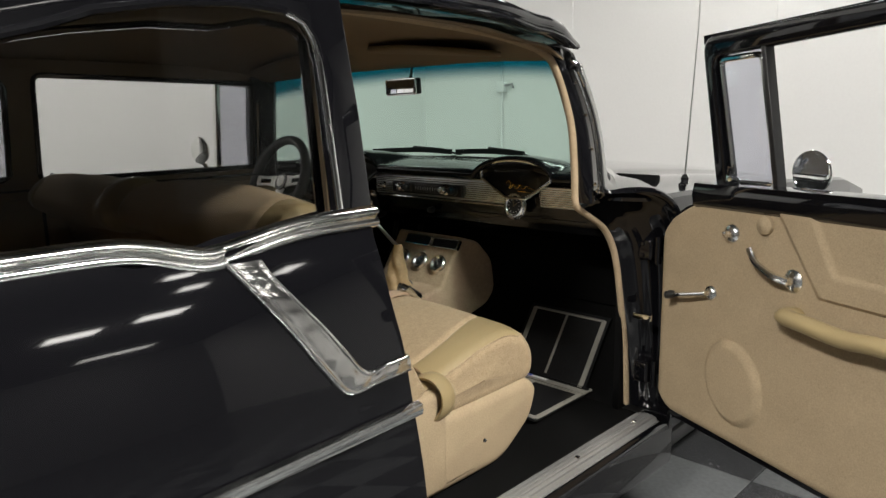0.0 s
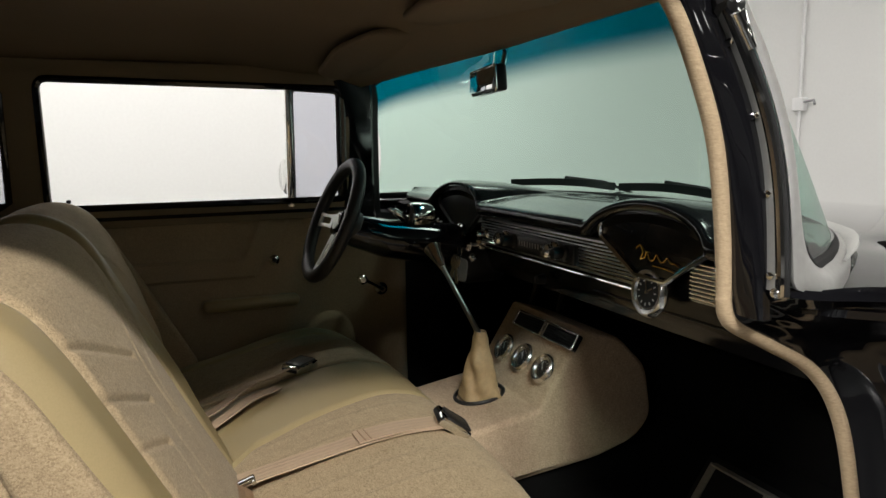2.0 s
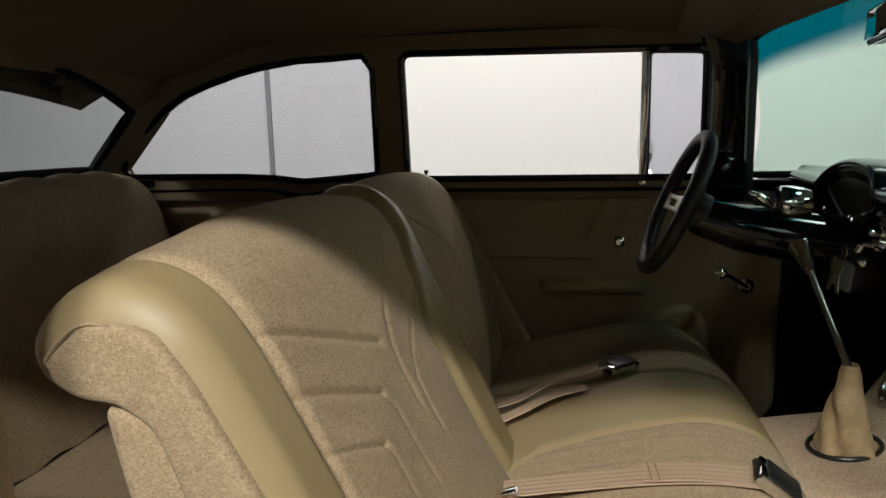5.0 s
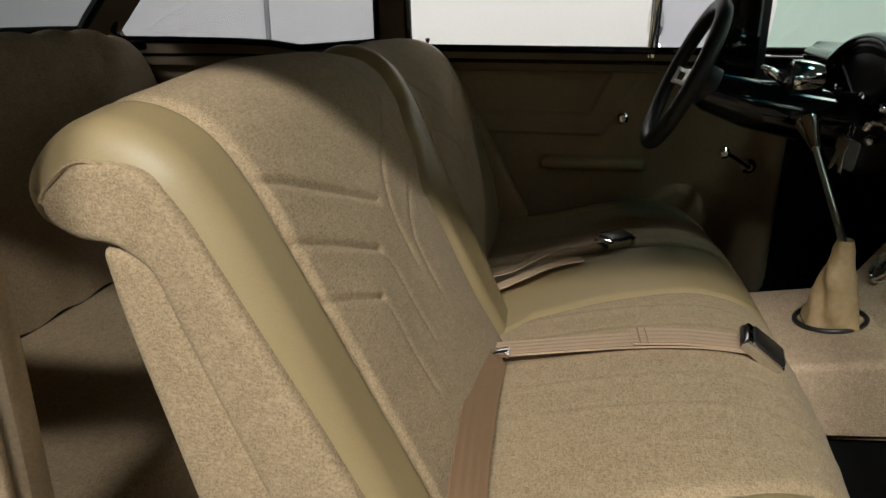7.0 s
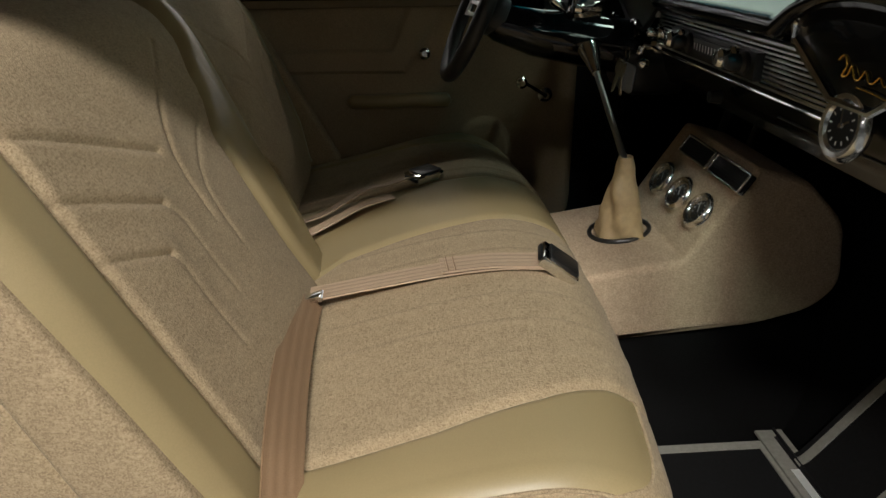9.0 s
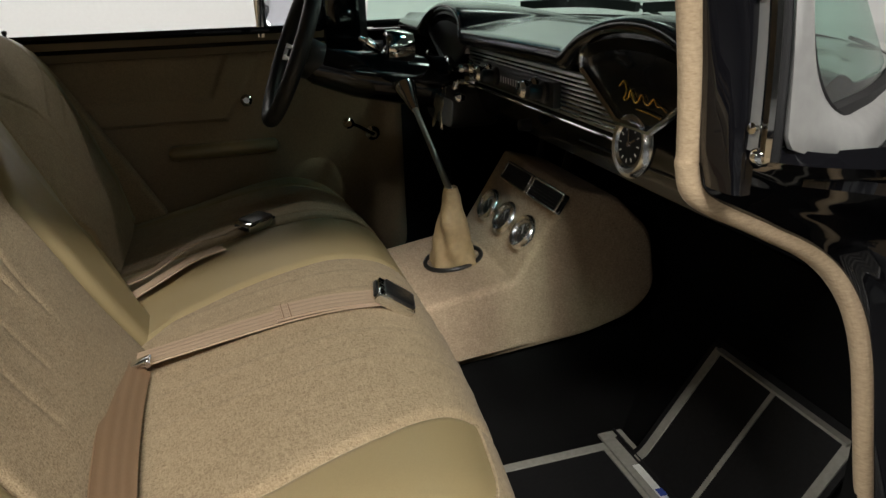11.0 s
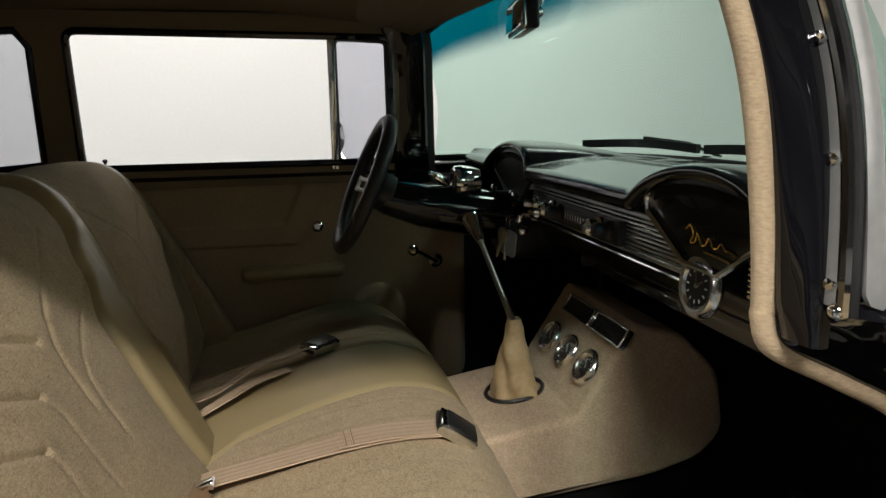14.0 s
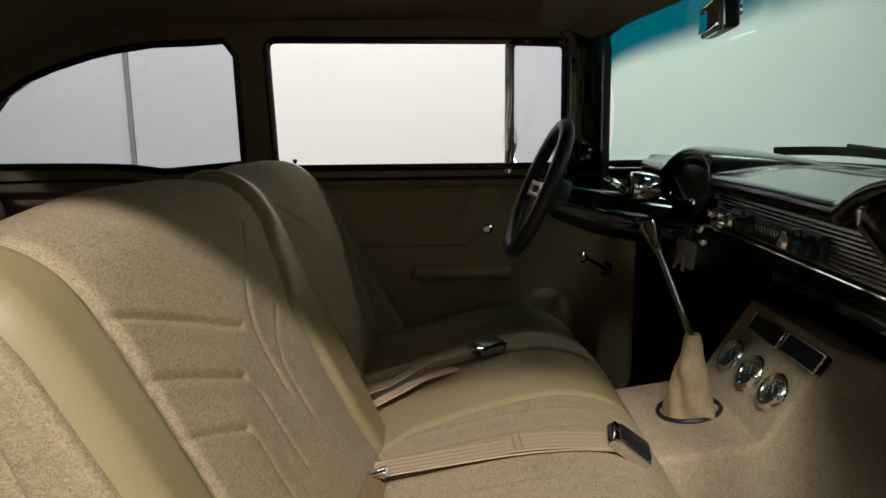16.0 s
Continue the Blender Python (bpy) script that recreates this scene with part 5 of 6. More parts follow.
belt2 = thing("seat_belt", (-0.22, -0.5, 0.62), "loose tan lap belt with a chrome buckle on the driver cushion", "seat belt", "lap belts")
strap([(-0.13, -0.70, 0.600), (-0.145, -0.655, 0.612), (-0.19, -0.58, 0.642), (-0.23, -0.53, 0.640), (-0.255, -0.485, 0.648)], 0.05, (0.9, 0.3, 0.25), "webbing", BELT, belt2, "twisted tan webbing")
strap([(-0.06, -0.69, 0.598), (-0.09, -0.64, 0.614), (-0.14, -0.58, 0.628), (-0.17, -0.52, 0.634)], 0.035, (0.9, 0.3, 0.1), "folded_end", BELT, belt2)
buckle((-0.262, -0.452, 0.650), 35, 4, belt2)

# ---- rear seat ----
rear = thing("rear_bench_seat", (0, -1.6, 0.28), "oatmeal tweed and cream rear bench seat behind the front seat", "bench seat")
RB = smooth_path([(0, y, z) for y, z in ((-1.55, 0.55), (-1.60, 0.70), (-1.66, 0.88), (-1.70, 1.0), (-1.74, 1.055), (-1.80, 1.06), (-1.85, 1.02))], 5)
part("backrest", grid(lambda u, v: Vector((lerp(-0.62, 0.62, u), 0, 0)) + RB[min(len(RB) - 1, int(v * (len(RB) - 1)))] + Vector((0, 0.03 * (1 - (2 * u - 1) ** 4) - 0.08 * max(0, abs(2 * u - 1) - 0.8), -0.14 * max(0, abs(2 * u - 1) - 0.62) ** 1.3 - 0.004 * math.cos(u * 60))), 60, len(RB) - 1), TWEED, rear, "pleated tweed rear backrest")
part("cushion", block(-0.62, 0.62, -1.62, -1.08, 0.30, 0.545, 0.06, 5), TWEED, rear, "tweed rear cushion")

# ---- dashboard ----
dash = thing("dashboard", (0, 0.1, 0.95), "gloss black vintage dashboard with ribbed chrome trim and fan-shaped panels", "dashboard")
FAN, FAN2 = 0.42, -0.375


def hump(x):
    """0 on the plain lip, up to 1 on top of the hoods over the fan panels."""
    h = 0.0
    for c in (FAN, FAN2):
        d = abs(x - c) / 0.160
        e = math.sqrt(max(0.0, 1 - d * d)) if d < 1 else 0.0
        e = 1.25 * e - 0.25
        k = 0.18
        m = max(k - abs(e), 0.0) / k
        h = max(h, max(e, 0.0) + m * m * k * 0.25)
    return h


def dash_top(u, v):
    x = lerp(-0.735, 0.735, u)
    h = hump(x)
    lip_z, lip_y = 1.024 + 0.046 * h, -0.010 + 0.020 * h
    back_y = min(0.36, front_y(x) - 0.02)
    r = 0.017 - 0.009 * min(1.0, h)
    if v < 0.3:
        t = radians(lerp(290, 90, v / 0.3))
        return (x, lip_y + r + r * math.cos(t), lip_z - r + r * math.sin(t))
    t = (v - 0.3) / 0.7
    fade = (1 - t) ** 1.3
    return (x, lerp(lip_y + r, back_y, t), 1.024 + 0.048 * h * fade + 0.006 * t + 0.010 * math.sin(math.pi * min(1, t * 1.3)))


part("dash_top", grid(dash_top, 160, 44), DASHPAINT, dash, "gloss black dashboard top")
FACE = [(0.014, 1.000), (0.040, 0.992), (0.048, 0.975), (0.052, 0.91), (0.056, 0.895), (0.058, 0.885), (0.064, 0.86), (0.077, 0.835), (0.10, 0.825), (0.14, 0.83)]
fk = [(k / (len(FACE) - 1), p) for k, p in enumerate(FACE)]
part("dash_face", grid(lambda u, v: (lerp(-0.735, 0.735, u), linear1([(t, p[0]) for t, p in fk], v), linear1([(t, p[1]) for t, p in fk], v) + (0.045 * hump(lerp(-0.735, 0.735, u)) if v == 0 else 0)), 80, 27), FACEPAINT, dash, "gloss black dashboard face")
part("glovebox_line", tube([(0.66, 0.060, 0.875), (0.20, 0.060, 0.872)], 0.002, 6), SATIN, dash)
V_END = lambda z: FAN - 0.137 + (0.994 - z) / 0.069 * 0.107
grille = part("trim_band", plate([(-0.262, 0.914), (-0.262, 0.982), (V_END(0.982), 0.982), (V_END(0.925), 0.925), (V_END(0.925), 0.914)], (), 0.016, 0.002, lambda a, b, c: Vector((a, 0.038 + c, b))), STEEL, dash, "ribbed bright metal band across the dashboard")
for k in range(9):
    z = 0.921 + 0.0068 * k
    part("rib", tube([(0.19 if z < 0.966 else -0.165, 0.0285, z), (V_END(max(z, 0.925)), 0.0285, z)], 0.0022, 6), CHROME, grille)
for k in range(9):
    z = 0.921 + 0.0068 * k
    part("rib", tube([(-0.26, 0.0285, z), (-0.165, 0.0285, z)], 0.0022, 6), CHROME, grille)
for z in (0.988, 0.908):
    part("trim_strip", tube([(-0.27, 0.026, z), (0.02, 0.025, z), (V_END(max(z, 0.925)), 0.026, z)], 0.0027, 8), CHROME, dash, "chrome strip along the trim band")
band2 = part("trim_band", block(0.51, 0.715, 0.031, 0.050, 0.914, 0.975, 0.003), STEEL, dash, "ribbed bright metal end of the band")
for k in range(9):
    part("rib", tube([(0.51, 0.0295, 0.921 + 0.0068 * k), (0.715, 0.0295, 0.921 + 0.0068 * k)], 0.0022, 6), CHROME, band2)
radio = part("radio", block(-0.155, 0.190, 0.016, 0.032, 0.922, 0.964, 0.003), BLACKPLASTIC, dash, "dark radio between chrome knobs")
part("tuning_scale", block(-0.035, 0.095, 0.012, 0.018, 0.930, 0.958, 0.002), DIALGREY, radio, "grey tuning scale")
part("scale_marks", joined(*[block(-0.025 + 0.012 * k - 0.0006, -0.025 + 0.012 * k + 0.0006, 0.0108, 0.0118, 0.939, 0.950, 0) for k in range(10)]), NEEDLE, radio)
for x, r in ((-0.098, 0.0175), (0.122, 0.0175), (-0.060, 0.0155), (0.160, 0.0155), (-0.20, 0.011)):
    part("knob", lathe([(0, 0), (r * 1.15, 0), (r * 1.1, 0.006), (r * 0.8, 0.01), (r * 0.85, 0.024), (r * 0.6, 0.030), (0, 0.031)], (x, 0.016, 0.945), (0, -1, 0.05), 20), BLACKPLASTIC if r == 0.0155 else GAUGECHROME, dash, "dark radio knob" if r == 0.0155 else "chrome radio knob")


def fan_outline(c):
    pts = []
    for i in range(25):
        t = math.pi * (0.04 + 0.92 * i / 24)
        pts.append((c + 0.140 * math.cos(t), 1.004 + 0.052 * math.sin(t) ** 0.85))
    return pts + [(c - 0.137, 0.994), (c - 0.040, 0.936), (c + 0.040, 0.936), (c + 0.137, 0.994)]


for c in (FAN, FAN2):
    fo = fan_outline(c)
    fan = part("fan_panel", plate(fo, (), 0.012, 0.003, lambda a, b, d: Vector((a, 0.030 + d - 0.07 * (b - 0.925), b))), DASHPAINT if c > 0 else DIAL, dash, "gloss black fan-shaped panel edged in chrome")
    part("fan_trim", tube([(a, 0.0225 - 0.07 * (b - 0.925), b) for a, b in fo], 0.0052, 8, True), CHROME if c > 0 else SATIN, fan, "chrome edging" if c > 0 else "dark edging")

# a plain golden flourish on the passenger fan panel
fy = 0.0185
sw = smooth_path([(0.386, fy, 0.984), (0.396, fy, 0.991), (0.404, fy, 0.980), (0.398, fy, 0.968), (0.408, fy, 0.970)] + [(0.414 + 0.0088 * k, fy, 0.972 + (0.009 if k % 3 == 0 else -0.0035) * (1 - 0.07 * k)) for k in range(9)] + [(0.496, fy, 0.966)], 6)
bdg = part("badge", tube(sw, 0.0012, 6), GOLD, dash, "golden flourish badge")
part("badge_bar", tube([(0.43, fy, 0.960), (0.46, fy, 0.959), (0.488, fy, 0.956)], 0.0010, 6), GOLD, bdg)
clock = part("clock", lathe([(0.030, -0.010), (0.041, -0.004), (0.0445, 0.003), (0.043, 0.009), (0.038, 0.0130), (0.032, 0.012), (0.0285, 0.007), (0.0, 0.007)], (0.415, 0.030, 0.911), (0, -1, 0.12), 36), GAUGECHROME, dash, "round chrome dash clock")
part("clock_face", lathe([(0, 0), (0.0275, 0), (0.0275, 0.002), (0, 0.002)], (0.415, 0.0230, 0.9118), (0, -1, 0.12), 30), DIAL, clock, "dark grey clock face")
cm = Matrix.Translation((0.415, 0.0205, 0.9121)) @ Vector((0, -1, 0.12)).to_track_quat("Z", "Y").to_matrix().to_4x4()
part("clock_marks", joined(*[turned(block(-0.0009, 0.0009, 0.019, 0.024, 0, 0.0008, 0), cm @ pose(0, 0, 0, 0, 0, 30 * k)) for k in range(12)]), NEEDLE, clock)
part("clock_hand", joined(turned(block(-0.0012, 0.0012, 0, 0.024, 0.001, 0.0016, 0), cm @ pose(0, 0, 0, 0, 0, 15)), turned(block(-0.0015, 0.0015, 0, 0.016, 0.001, 0.0016, 0), cm @ pose(0, 0, 0, 0, 0, -60)), lathe([(0, 0), (0.004, 0), (0.003, 0.003), (0, 0.003)], cm.translation, (0, -1, 0.12), 12)), CHROME, clock)
# driver's instruments
ring = part("speedometer", tube([(FAN2 + 0.112 * math.cos(t), 0.026, 0.968 + 0.072 * math.sin(t)) for t in [math.pi * k / 24 for k in range(25)]], 0.004, 8), STEEL, dash, "half-round speedometer with a metal rim")
part("dial_marks", joined(*[tube([(FAN2 + 0.085 * math.cos(t), 0.0285, 0.968 + 0.052 * math.sin(t)), (FAN2 + 0.10 * math.cos(t), 0.0285, 0.968 + 0.062 * math.sin(t))], 0.0015, 5) for t in [math.pi * k / 12 for k in range(13)]]), NEEDLE, ring)
for x in (-0.50, -0.345):
    part("small_gauge", lathe([(0.0, 0.0), (0.024, 0.0), (0.026, 0.010), (0.020, 0.012), (0.018, 0.006), (0, 0.006)], (x, 0.012, 0.932), (0, -1, 0.1), 20), CHROME, dash, "small chrome rimmed gauge")
part("ignition_switch", joined(lathe([(0, 0), (0.020, 0), (0.018, 0.012), (0.010, 0.02), (0.009, 0.035), (0, 0.036)], (-0.305, 0.05, 0.905), (0, -1, 0), 18), tube(smooth_path([(-0.305, 0.016, 0.905), (-0.307, 0.012, 0.893), (-0.31, 0.012, 0.878)], 5), 0.011, 10), lathe([(0, 0), (0.015, 0), (0.016, 0.02), (0.009, 0.035), (0, 0.036)], (-0.315, 0.02, 0.853), (0, -0.7, 0.7), 14), lathe([(0, 0), (0.010, 0), (0.012, 0.012), (0.006, 0.02), (0, 0.021)], (-0.285, 0.02, 0.872), (0.3, -0.8, 0.2), 12)), CHROME, dash, "chrome switch cluster below the instruments")
keys = thing("key_bunch", (-0.300, -0.02, 0.90), "bunch of steel keys with a pale fob hanging from the ignition", "keys")
part("ring", tube([(-0.302 + 0.013 * math.cos(t), -0.016, 0.892 + 0.013 * math.sin(t)) for t in [2 * math.pi * k / 20 for k in range(20)]], 0.0014, 6, True), CHROME, keys, "wire key ring")
for k, (dx, turn) in enumerate(((-0.012, -14), (0.002, 6), (0.012, 22))):
    km = Matrix.Translation((-0.302 + dx, -0.020 - 0.004 * k, 0.880)) @ pose(0, 0, 0, 0, turn, 20 * k - 15)
    outline = [(-0.009, 0.0), (-0.012, -0.010), (-0.009, -0.022), (-0.004, -0.026), (-0.004, -0.050), (0.000, -0.056), (0.004, -0.050), (0.004, -0.026), (0.009, -0.022), (0.012, -0.010), (0.009, 0.0)]
    part("key", plate(outline, (), 0.0024, 0.0006, lambda a, b, c, km=km: km @ Vector((1.4 * a, c, 1.4 * b))), GAUGECHROME, keys, "flat steel key")
part("fob", plate(rounded([(-0.016, 0.0), (0.016, 0.0), (0.018, -0.046), (-0.018, -0.046)], 0.008), (), 0.005, 0.0015, lambda a, b, c: Vector((-0.296, -0.012, 0.872)) + pose(0, 0, 0, 0, 10, 25) @ Vector((1.3 * a, c, 1.3 * b))), SURROUND, keys, "pale metal fob")
part("under_dash_panel", grid(lambda u, v: (lerp(0.14, 0.70, u), lerp(0.09, 0.28, v), 0.825 - 0.05 * math.sin(math.pi * v * 0.6)), 10, 10), FACEPAINT, dash, "black panel below the dashboard")
part("under_dash_knob", lathe([(0, 0), (0.012, 0), (0.010, 0.02), (0, 0.022)], (0.02, 0.05, 0.865), (0, -1, 0), 14), BLACKPLASTIC, dash)

# ---- steering wheel and column ----
wheel = thing("steering_wheel", (-0.375, -0.33, 0.98), "black leather-wrapped sports steering wheel with satin metal spokes", "steering wheel")
WC = Vector((-0.375, -0.333, 0.982))
WN = Vector((0, -0.92, 0.40)).normalized()
WU = Vector((0, 0.40, 0.92)).normalized()
WX = Vector((1, 0, 0))
R = 0.150
part("rim", tube([WC + R * (math.cos(t) * WX + math.sin(t) * WU) for t in [2 * math.pi * k / 64 for k in range(64)]], 0.0165, 12, True), LEATHERWRAP, wheel, "black leather-wrapped rim")
for ang in (0, 180, 270):
    t = radians(ang + 4)
    d = math.cos(t) * WX + math.sin(t) * WU
    e = -math.sin(t) * WX + math.cos(t) * WU
    sp = plate([(0.02, -0.022), (0.08, -0.017), (0.142, -0.020), (0.142, 0.020), (0.08, 0.017), (0.02, 0.022)], [rounded([(0.06, -0.008), (0.06, 0.008), (0.12, 0.009), (0.12, -0.009)], 0.005)], 0.006, 0.0015, lambda a, b, c, d=d, e=e: WC + d * a + e * b + WN * (c - 0.022 + a * 0.14))
    part("spoke", sp, WHITEMETAL, wheel, "satin metal spoke")
part("hub", lathe([(0, -0.05), (0.042, -0.05), (0.044, -0.02), (0.036, -0.006), (0.024, 0.0), (0, 0.002)], WC - WN * 0.015, tuple(WN), 28), BLACKPLASTIC, wheel, "black hub")
part("horn_cap", lathe([(0, 0), (0.022, 0), (0.020, 0.005), (0, 0.006)], WC - WN * 0.013, tuple(WN), 24), WHITEMETAL, wheel, "bright horn cap")
column = thing("steering_column", (-0.375, 0.0, 0.86), "gloss black steering column with chrome signal fittings", "steering column")
part("jacket", tube([(-0.375, -0.325, 0.975), (-0.375, -0.28, 0.952), (-0.375, -0.20, 0.928), (-0.375, -0.10, 0.912), (-0.375, 0.03, 0.890)], [0.030, 0.042, 0.050, 0.056, 0.060], 24), PAINT, column, "gloss black column jacket")
part("signal_barrel", lathe([(0.0, 0.012), (0.028, 0.010), (0.033, 0.0), (0.037, 0.003), (0.038, 0.020), (0.034, 0.046), (0.028, 0.062), (0, 0.064)], (-0.372, -0.128, 0.980), (0.05, 1, 0.0), 28), CHROME, column, "chrome barrel on the column")
part("barrel_face", lathe([(0, 0), (0.029, 0), (0.029, 0.002), (0, 0.002)], (-0.372, -0.120, 0.980), (0.05, 1, 0.0), 24), DIAL, column, "dark inside of the barrel")
part("barrel_bracket", block(-0.392, -0.352, -0.11, -0.08, 0.945, 0.966, 0.006), SATIN, column)
part("signal_lever", tube(smooth_path([(-0.372, -0.185, 1.003), (-0.372, -0.172, 0.998), (-0.372, -0.155, 0.986), (-0.372, -0.138, 0.972)], 4), [0.002] + [0.006] * 4 + [0.010] * 5 + [0.008] * 2 + [0.005], 10), CHROME, column, "chrome teardrop signal lever")
part("column_cover", joined(block(-0.46, -0.29, -0.02, 0.12, 0.80, 0.90, 0.03, 4)), SATIN, column, "black column drop bracket")
for x in (-0.45, -0.30):
    pd = thing("pedal", (x, 0.22, 0.40), "black rubber pedal on a dark arm", "pedal", "pedals")
    part("pad", turned(block(-0.035, 0.035, -0.045, 0.045, -0.008, 0.008, 0.004), Matrix.Translation((x, 0.19, 0.46)) @ pose(0, 0, 0, 55, 0, 0)), RUBBER, pd)
    part("lever", tube([(x, 0.20, 0.47), (x, 0.26, 0.60), (x, 0.30, 0.75)], 0.010, 8), SATIN, pd)

# ---- centre console ----
console = thing("centre_console", (-0.04, 0.0, 0.45), "tan tweed-covered centre console with gauges, air vents and a shift boot", "console")
cs = rounded([(-0.218, 0.44), (-0.218, 0.574), (-0.02, 0.606), (0.085, 0.770), (0.18, 0.742), (0.258, 0.665), (0.276, 0.545), (0.230, 0.497), (0.13, 0.470)], [0.005, 0.012, 0.004, 0.008, 0.02, 0.03, 0.03, 0.03, 0.03])
part("body", plate(cs, (), 0.325, 0.014, lambda a, b, c: Vector((-0.0375 + c, a, b)), 3), TWEED_TAN, console, "tan tweed covered body")
part("tunnel", grid(lambda u, v: (lerp(-0.27, 0.22, u), lerp(-1.2, 0.33, v), 0.275 + 0.19 * max(0, 1 - abs(2 * u - 1) ** 3.5)), 24, 12), CARPET, car, "black carpeted transmission tunnel")
SN = Vector((0, -0.842, 0.539))
SU = Vector((0, 0.539, 0.842))


def on_slope(x, d, c=0.0):
    """On the sloping face: across, up along it from its foot, and out of it."""
    return Vector((x, -0.02, 0.604)) + SU * d + SN * c


for x in (-0.112, -0.020, 0.072):
    g = part("gauge", lathe([(0.0, -0.01), (0.031, -0.01), (0.0355, 0.000), (0.036, 0.007), (0.034, 0.013), (0.0295, 0.0165), (0.0255, 0.0145), (0.0235, 0.010), (0.0195, 0.007), (0, 0.007)], on_slope(x, 0.082), tuple(SN), 36), GAUGECHROME, console, "round gauge with a wide chrome rim")
    part("dial", lathe([(0, 0), (0.0195, 0), (0.0195, 0.001), (0, 0.001)], on_slope(x, 0.082, 0.0072), tuple(SN), 28), DIAL, g, "black dial")
    gm = Matrix.Translation(on_slope(x, 0.082, 0.0086)) @ SN.to_track_quat("Z", "Y").to_matrix().to_4x4()
    part("dial_marks", joined(*[turned(block(-0.0008, 0.0008, 0.013, 0.017, 0, 0.0006, 0), gm @ pose(0, 0, 0, 0, 0, -120 + 30 * k)) for k in range(9)]), NEEDLE, g)
    part("needle", turned(block(-0.001, 0.001, -0.004, 0.014, 0.0008, 0.0014, 0), gm @ pose(0, 0, 0, 0, 0, 35)), NEEDLE, g)
    part("gauge_glass", lathe([(0.0245, 0.0), (0.020, 0.0045), (0.012, 0.0075), (0, 0.0085)], on_slope(x, 0.082, 0.0125), tuple(SN), 28), GAUGE_GLASS, g, "domed gauge glass")
for x in (-0.066, 0.070):
    v = part("air_vent", plate(rounded([(x - 0.066, 0.142), (x - 0.066, 0.182), (x + 0.066, 0.182), (x + 0.066, 0.142)], 0.006), [rounded([(x - 0.060, 0.147), (x - 0.060, 0.177), (x + 0.060, 0.177), (x + 0.060, 0.147)], 0.004)], 0.014, 0.002, lambda a, b, c: on_slope(a, b, c + 0.004)), CHROME, console, "rectangular air vent with a chrome rim")
    part("duct", plate([(x - 0.062, 0.145), (x - 0.062, 0.179), (x + 0.062, 0.179), (x + 0.062, 0.145)], (), 0.004, 0, lambda a, b, c: on_slope(a, b, c + 0.001)), DIAL, v, smooth=False)
    for k in range(5):
        part("slat", plate([(x - 0.057, 0.149 + 0.006 * k), (x - 0.057, 0.151 + 0.006 * k), (x + 0.057, 0.151 + 0.006 * k), (x + 0.057, 0.149 + 0.006 * k)], (), 0.006, 0, lambda a, b, c: on_slope(a, b, c + 0.006)), BLACKPLASTIC, v, smooth=False)
part("boot_ring", tube([(-0.040 + 0.055 * math.cos(t), -0.085 + 0.056 * math.sin(t), 0.599 + 0.16 * 0.056 * math.sin(t)) for t in [2 * math.pi * k / 32 for k in range(32)]], 0.0045, 8, True), BLACKPLASTIC, console, "black ring at the foot of the boot")


def boot(u, v):
    t = 2 * math.pi * u
    c = Vector((-0.036, -0.083, 0.595)).lerp(Vector((-0.010, -0.095, 0.755)), v)
    r = curve1([(0, 0.045), (0.15, 0.039), (0.5, 0.028), (0.85, 0.016), (1.0, 0.0125)], v)
    r *= 1 + 0.12 * math.sin(3 * t + 5 * v) * (1 - v) + 0.07 * math.sin(14 * v + 2 * t + 1.6 * math.cos(t + 0.6)) * min(1, 3 * v) + 0.03 * math.sin(31 * v - 3 * t) * min(1, 3 * v) * (1 - v) + 0.08 * math.sin(5 * t + 11 * v) * (1 - v) * math.sin(3 * v + 1)
    q = abs(math.cos(t)) ** 0.75 * math.copysign(1, math.cos(t)), abs(math.sin(t)) ** 0.75 * math.copysign(1, math.sin(t))
    return c + Vector((r * q[0], r * q[1], 0.006 * math.sin(2 * t) * (1 - v)))


part("shift_boot", grid(boot, 64, 60, close_u=True), BOOT, console, "creased tan leather shift boot")
part("shift_lever", tube([(-0.005, -0.095, 0.74), (-0.19, -0.1145, 0.881)], [0.0065, 0.0055], 12), STEEL, console, "steel shift lever")
tip, foot = Vector((-0.222, -0.118, 0.906)), Vector((-0.180, -0.1135, 0.873))
part("shift_knob", lathe([(0.008, 0), (0.010, 0.01), (0.014, 0.03), (0.021, 0.06), (0.022, 0.066), (0.018, 0.069), (0, 0.069)], foot, tuple(tip - foot), 22), CHROME, console, "flared chrome shift knob")

# ---- mirror and visors ----
mir = thing("rear_view_mirror", (0.043, -0.09, 1.30), "small chrome-backed rear-view mirror hanging from the windscreen header", "mirror")
mm = Matrix.Translation((0.040, -0.098, 1.294)) @ pose(0, 0, 0, 4, 0, -9)
part("case", turned(block(-0.088, 0.088, -0.010, 0.014, -0.026, 0.026, 0.006, 3), mm), BLACKPLASTIC, mir, "black mirror case")
part("glass", turned(block(-0.083, 0.083, -0.0125, -0.0085, -0.022, 0.022, 0.001), mm @ Matrix.Translation((0, -0.002, 0)) @ pose(0, 0, 0, -9, 0, 0)), MIRRORGLASS, mir, "mirror glass")
part("rim", turned(tube([Vector((a, -0.010, b)) for a, b in rounded([(-0.087, -0.025), (-0.087, 0.025), (0.087, 0.025), (0.087, -0.025)], 0.008)], 0.0025, 6, True), mm), CHROME, mir)
part("arm", tube(smooth_path([(0.040, -0.075, 1.305), (0.045, -0.065, 1.33), (0.04, -0.058, 1.36), (0.02, -0.065, 1.40), (0.01, -0.085, 1.418)], 6), [0.007] * 6 + [0.0055] * 19, 10), CHROME, mir, "curved chrome arm")
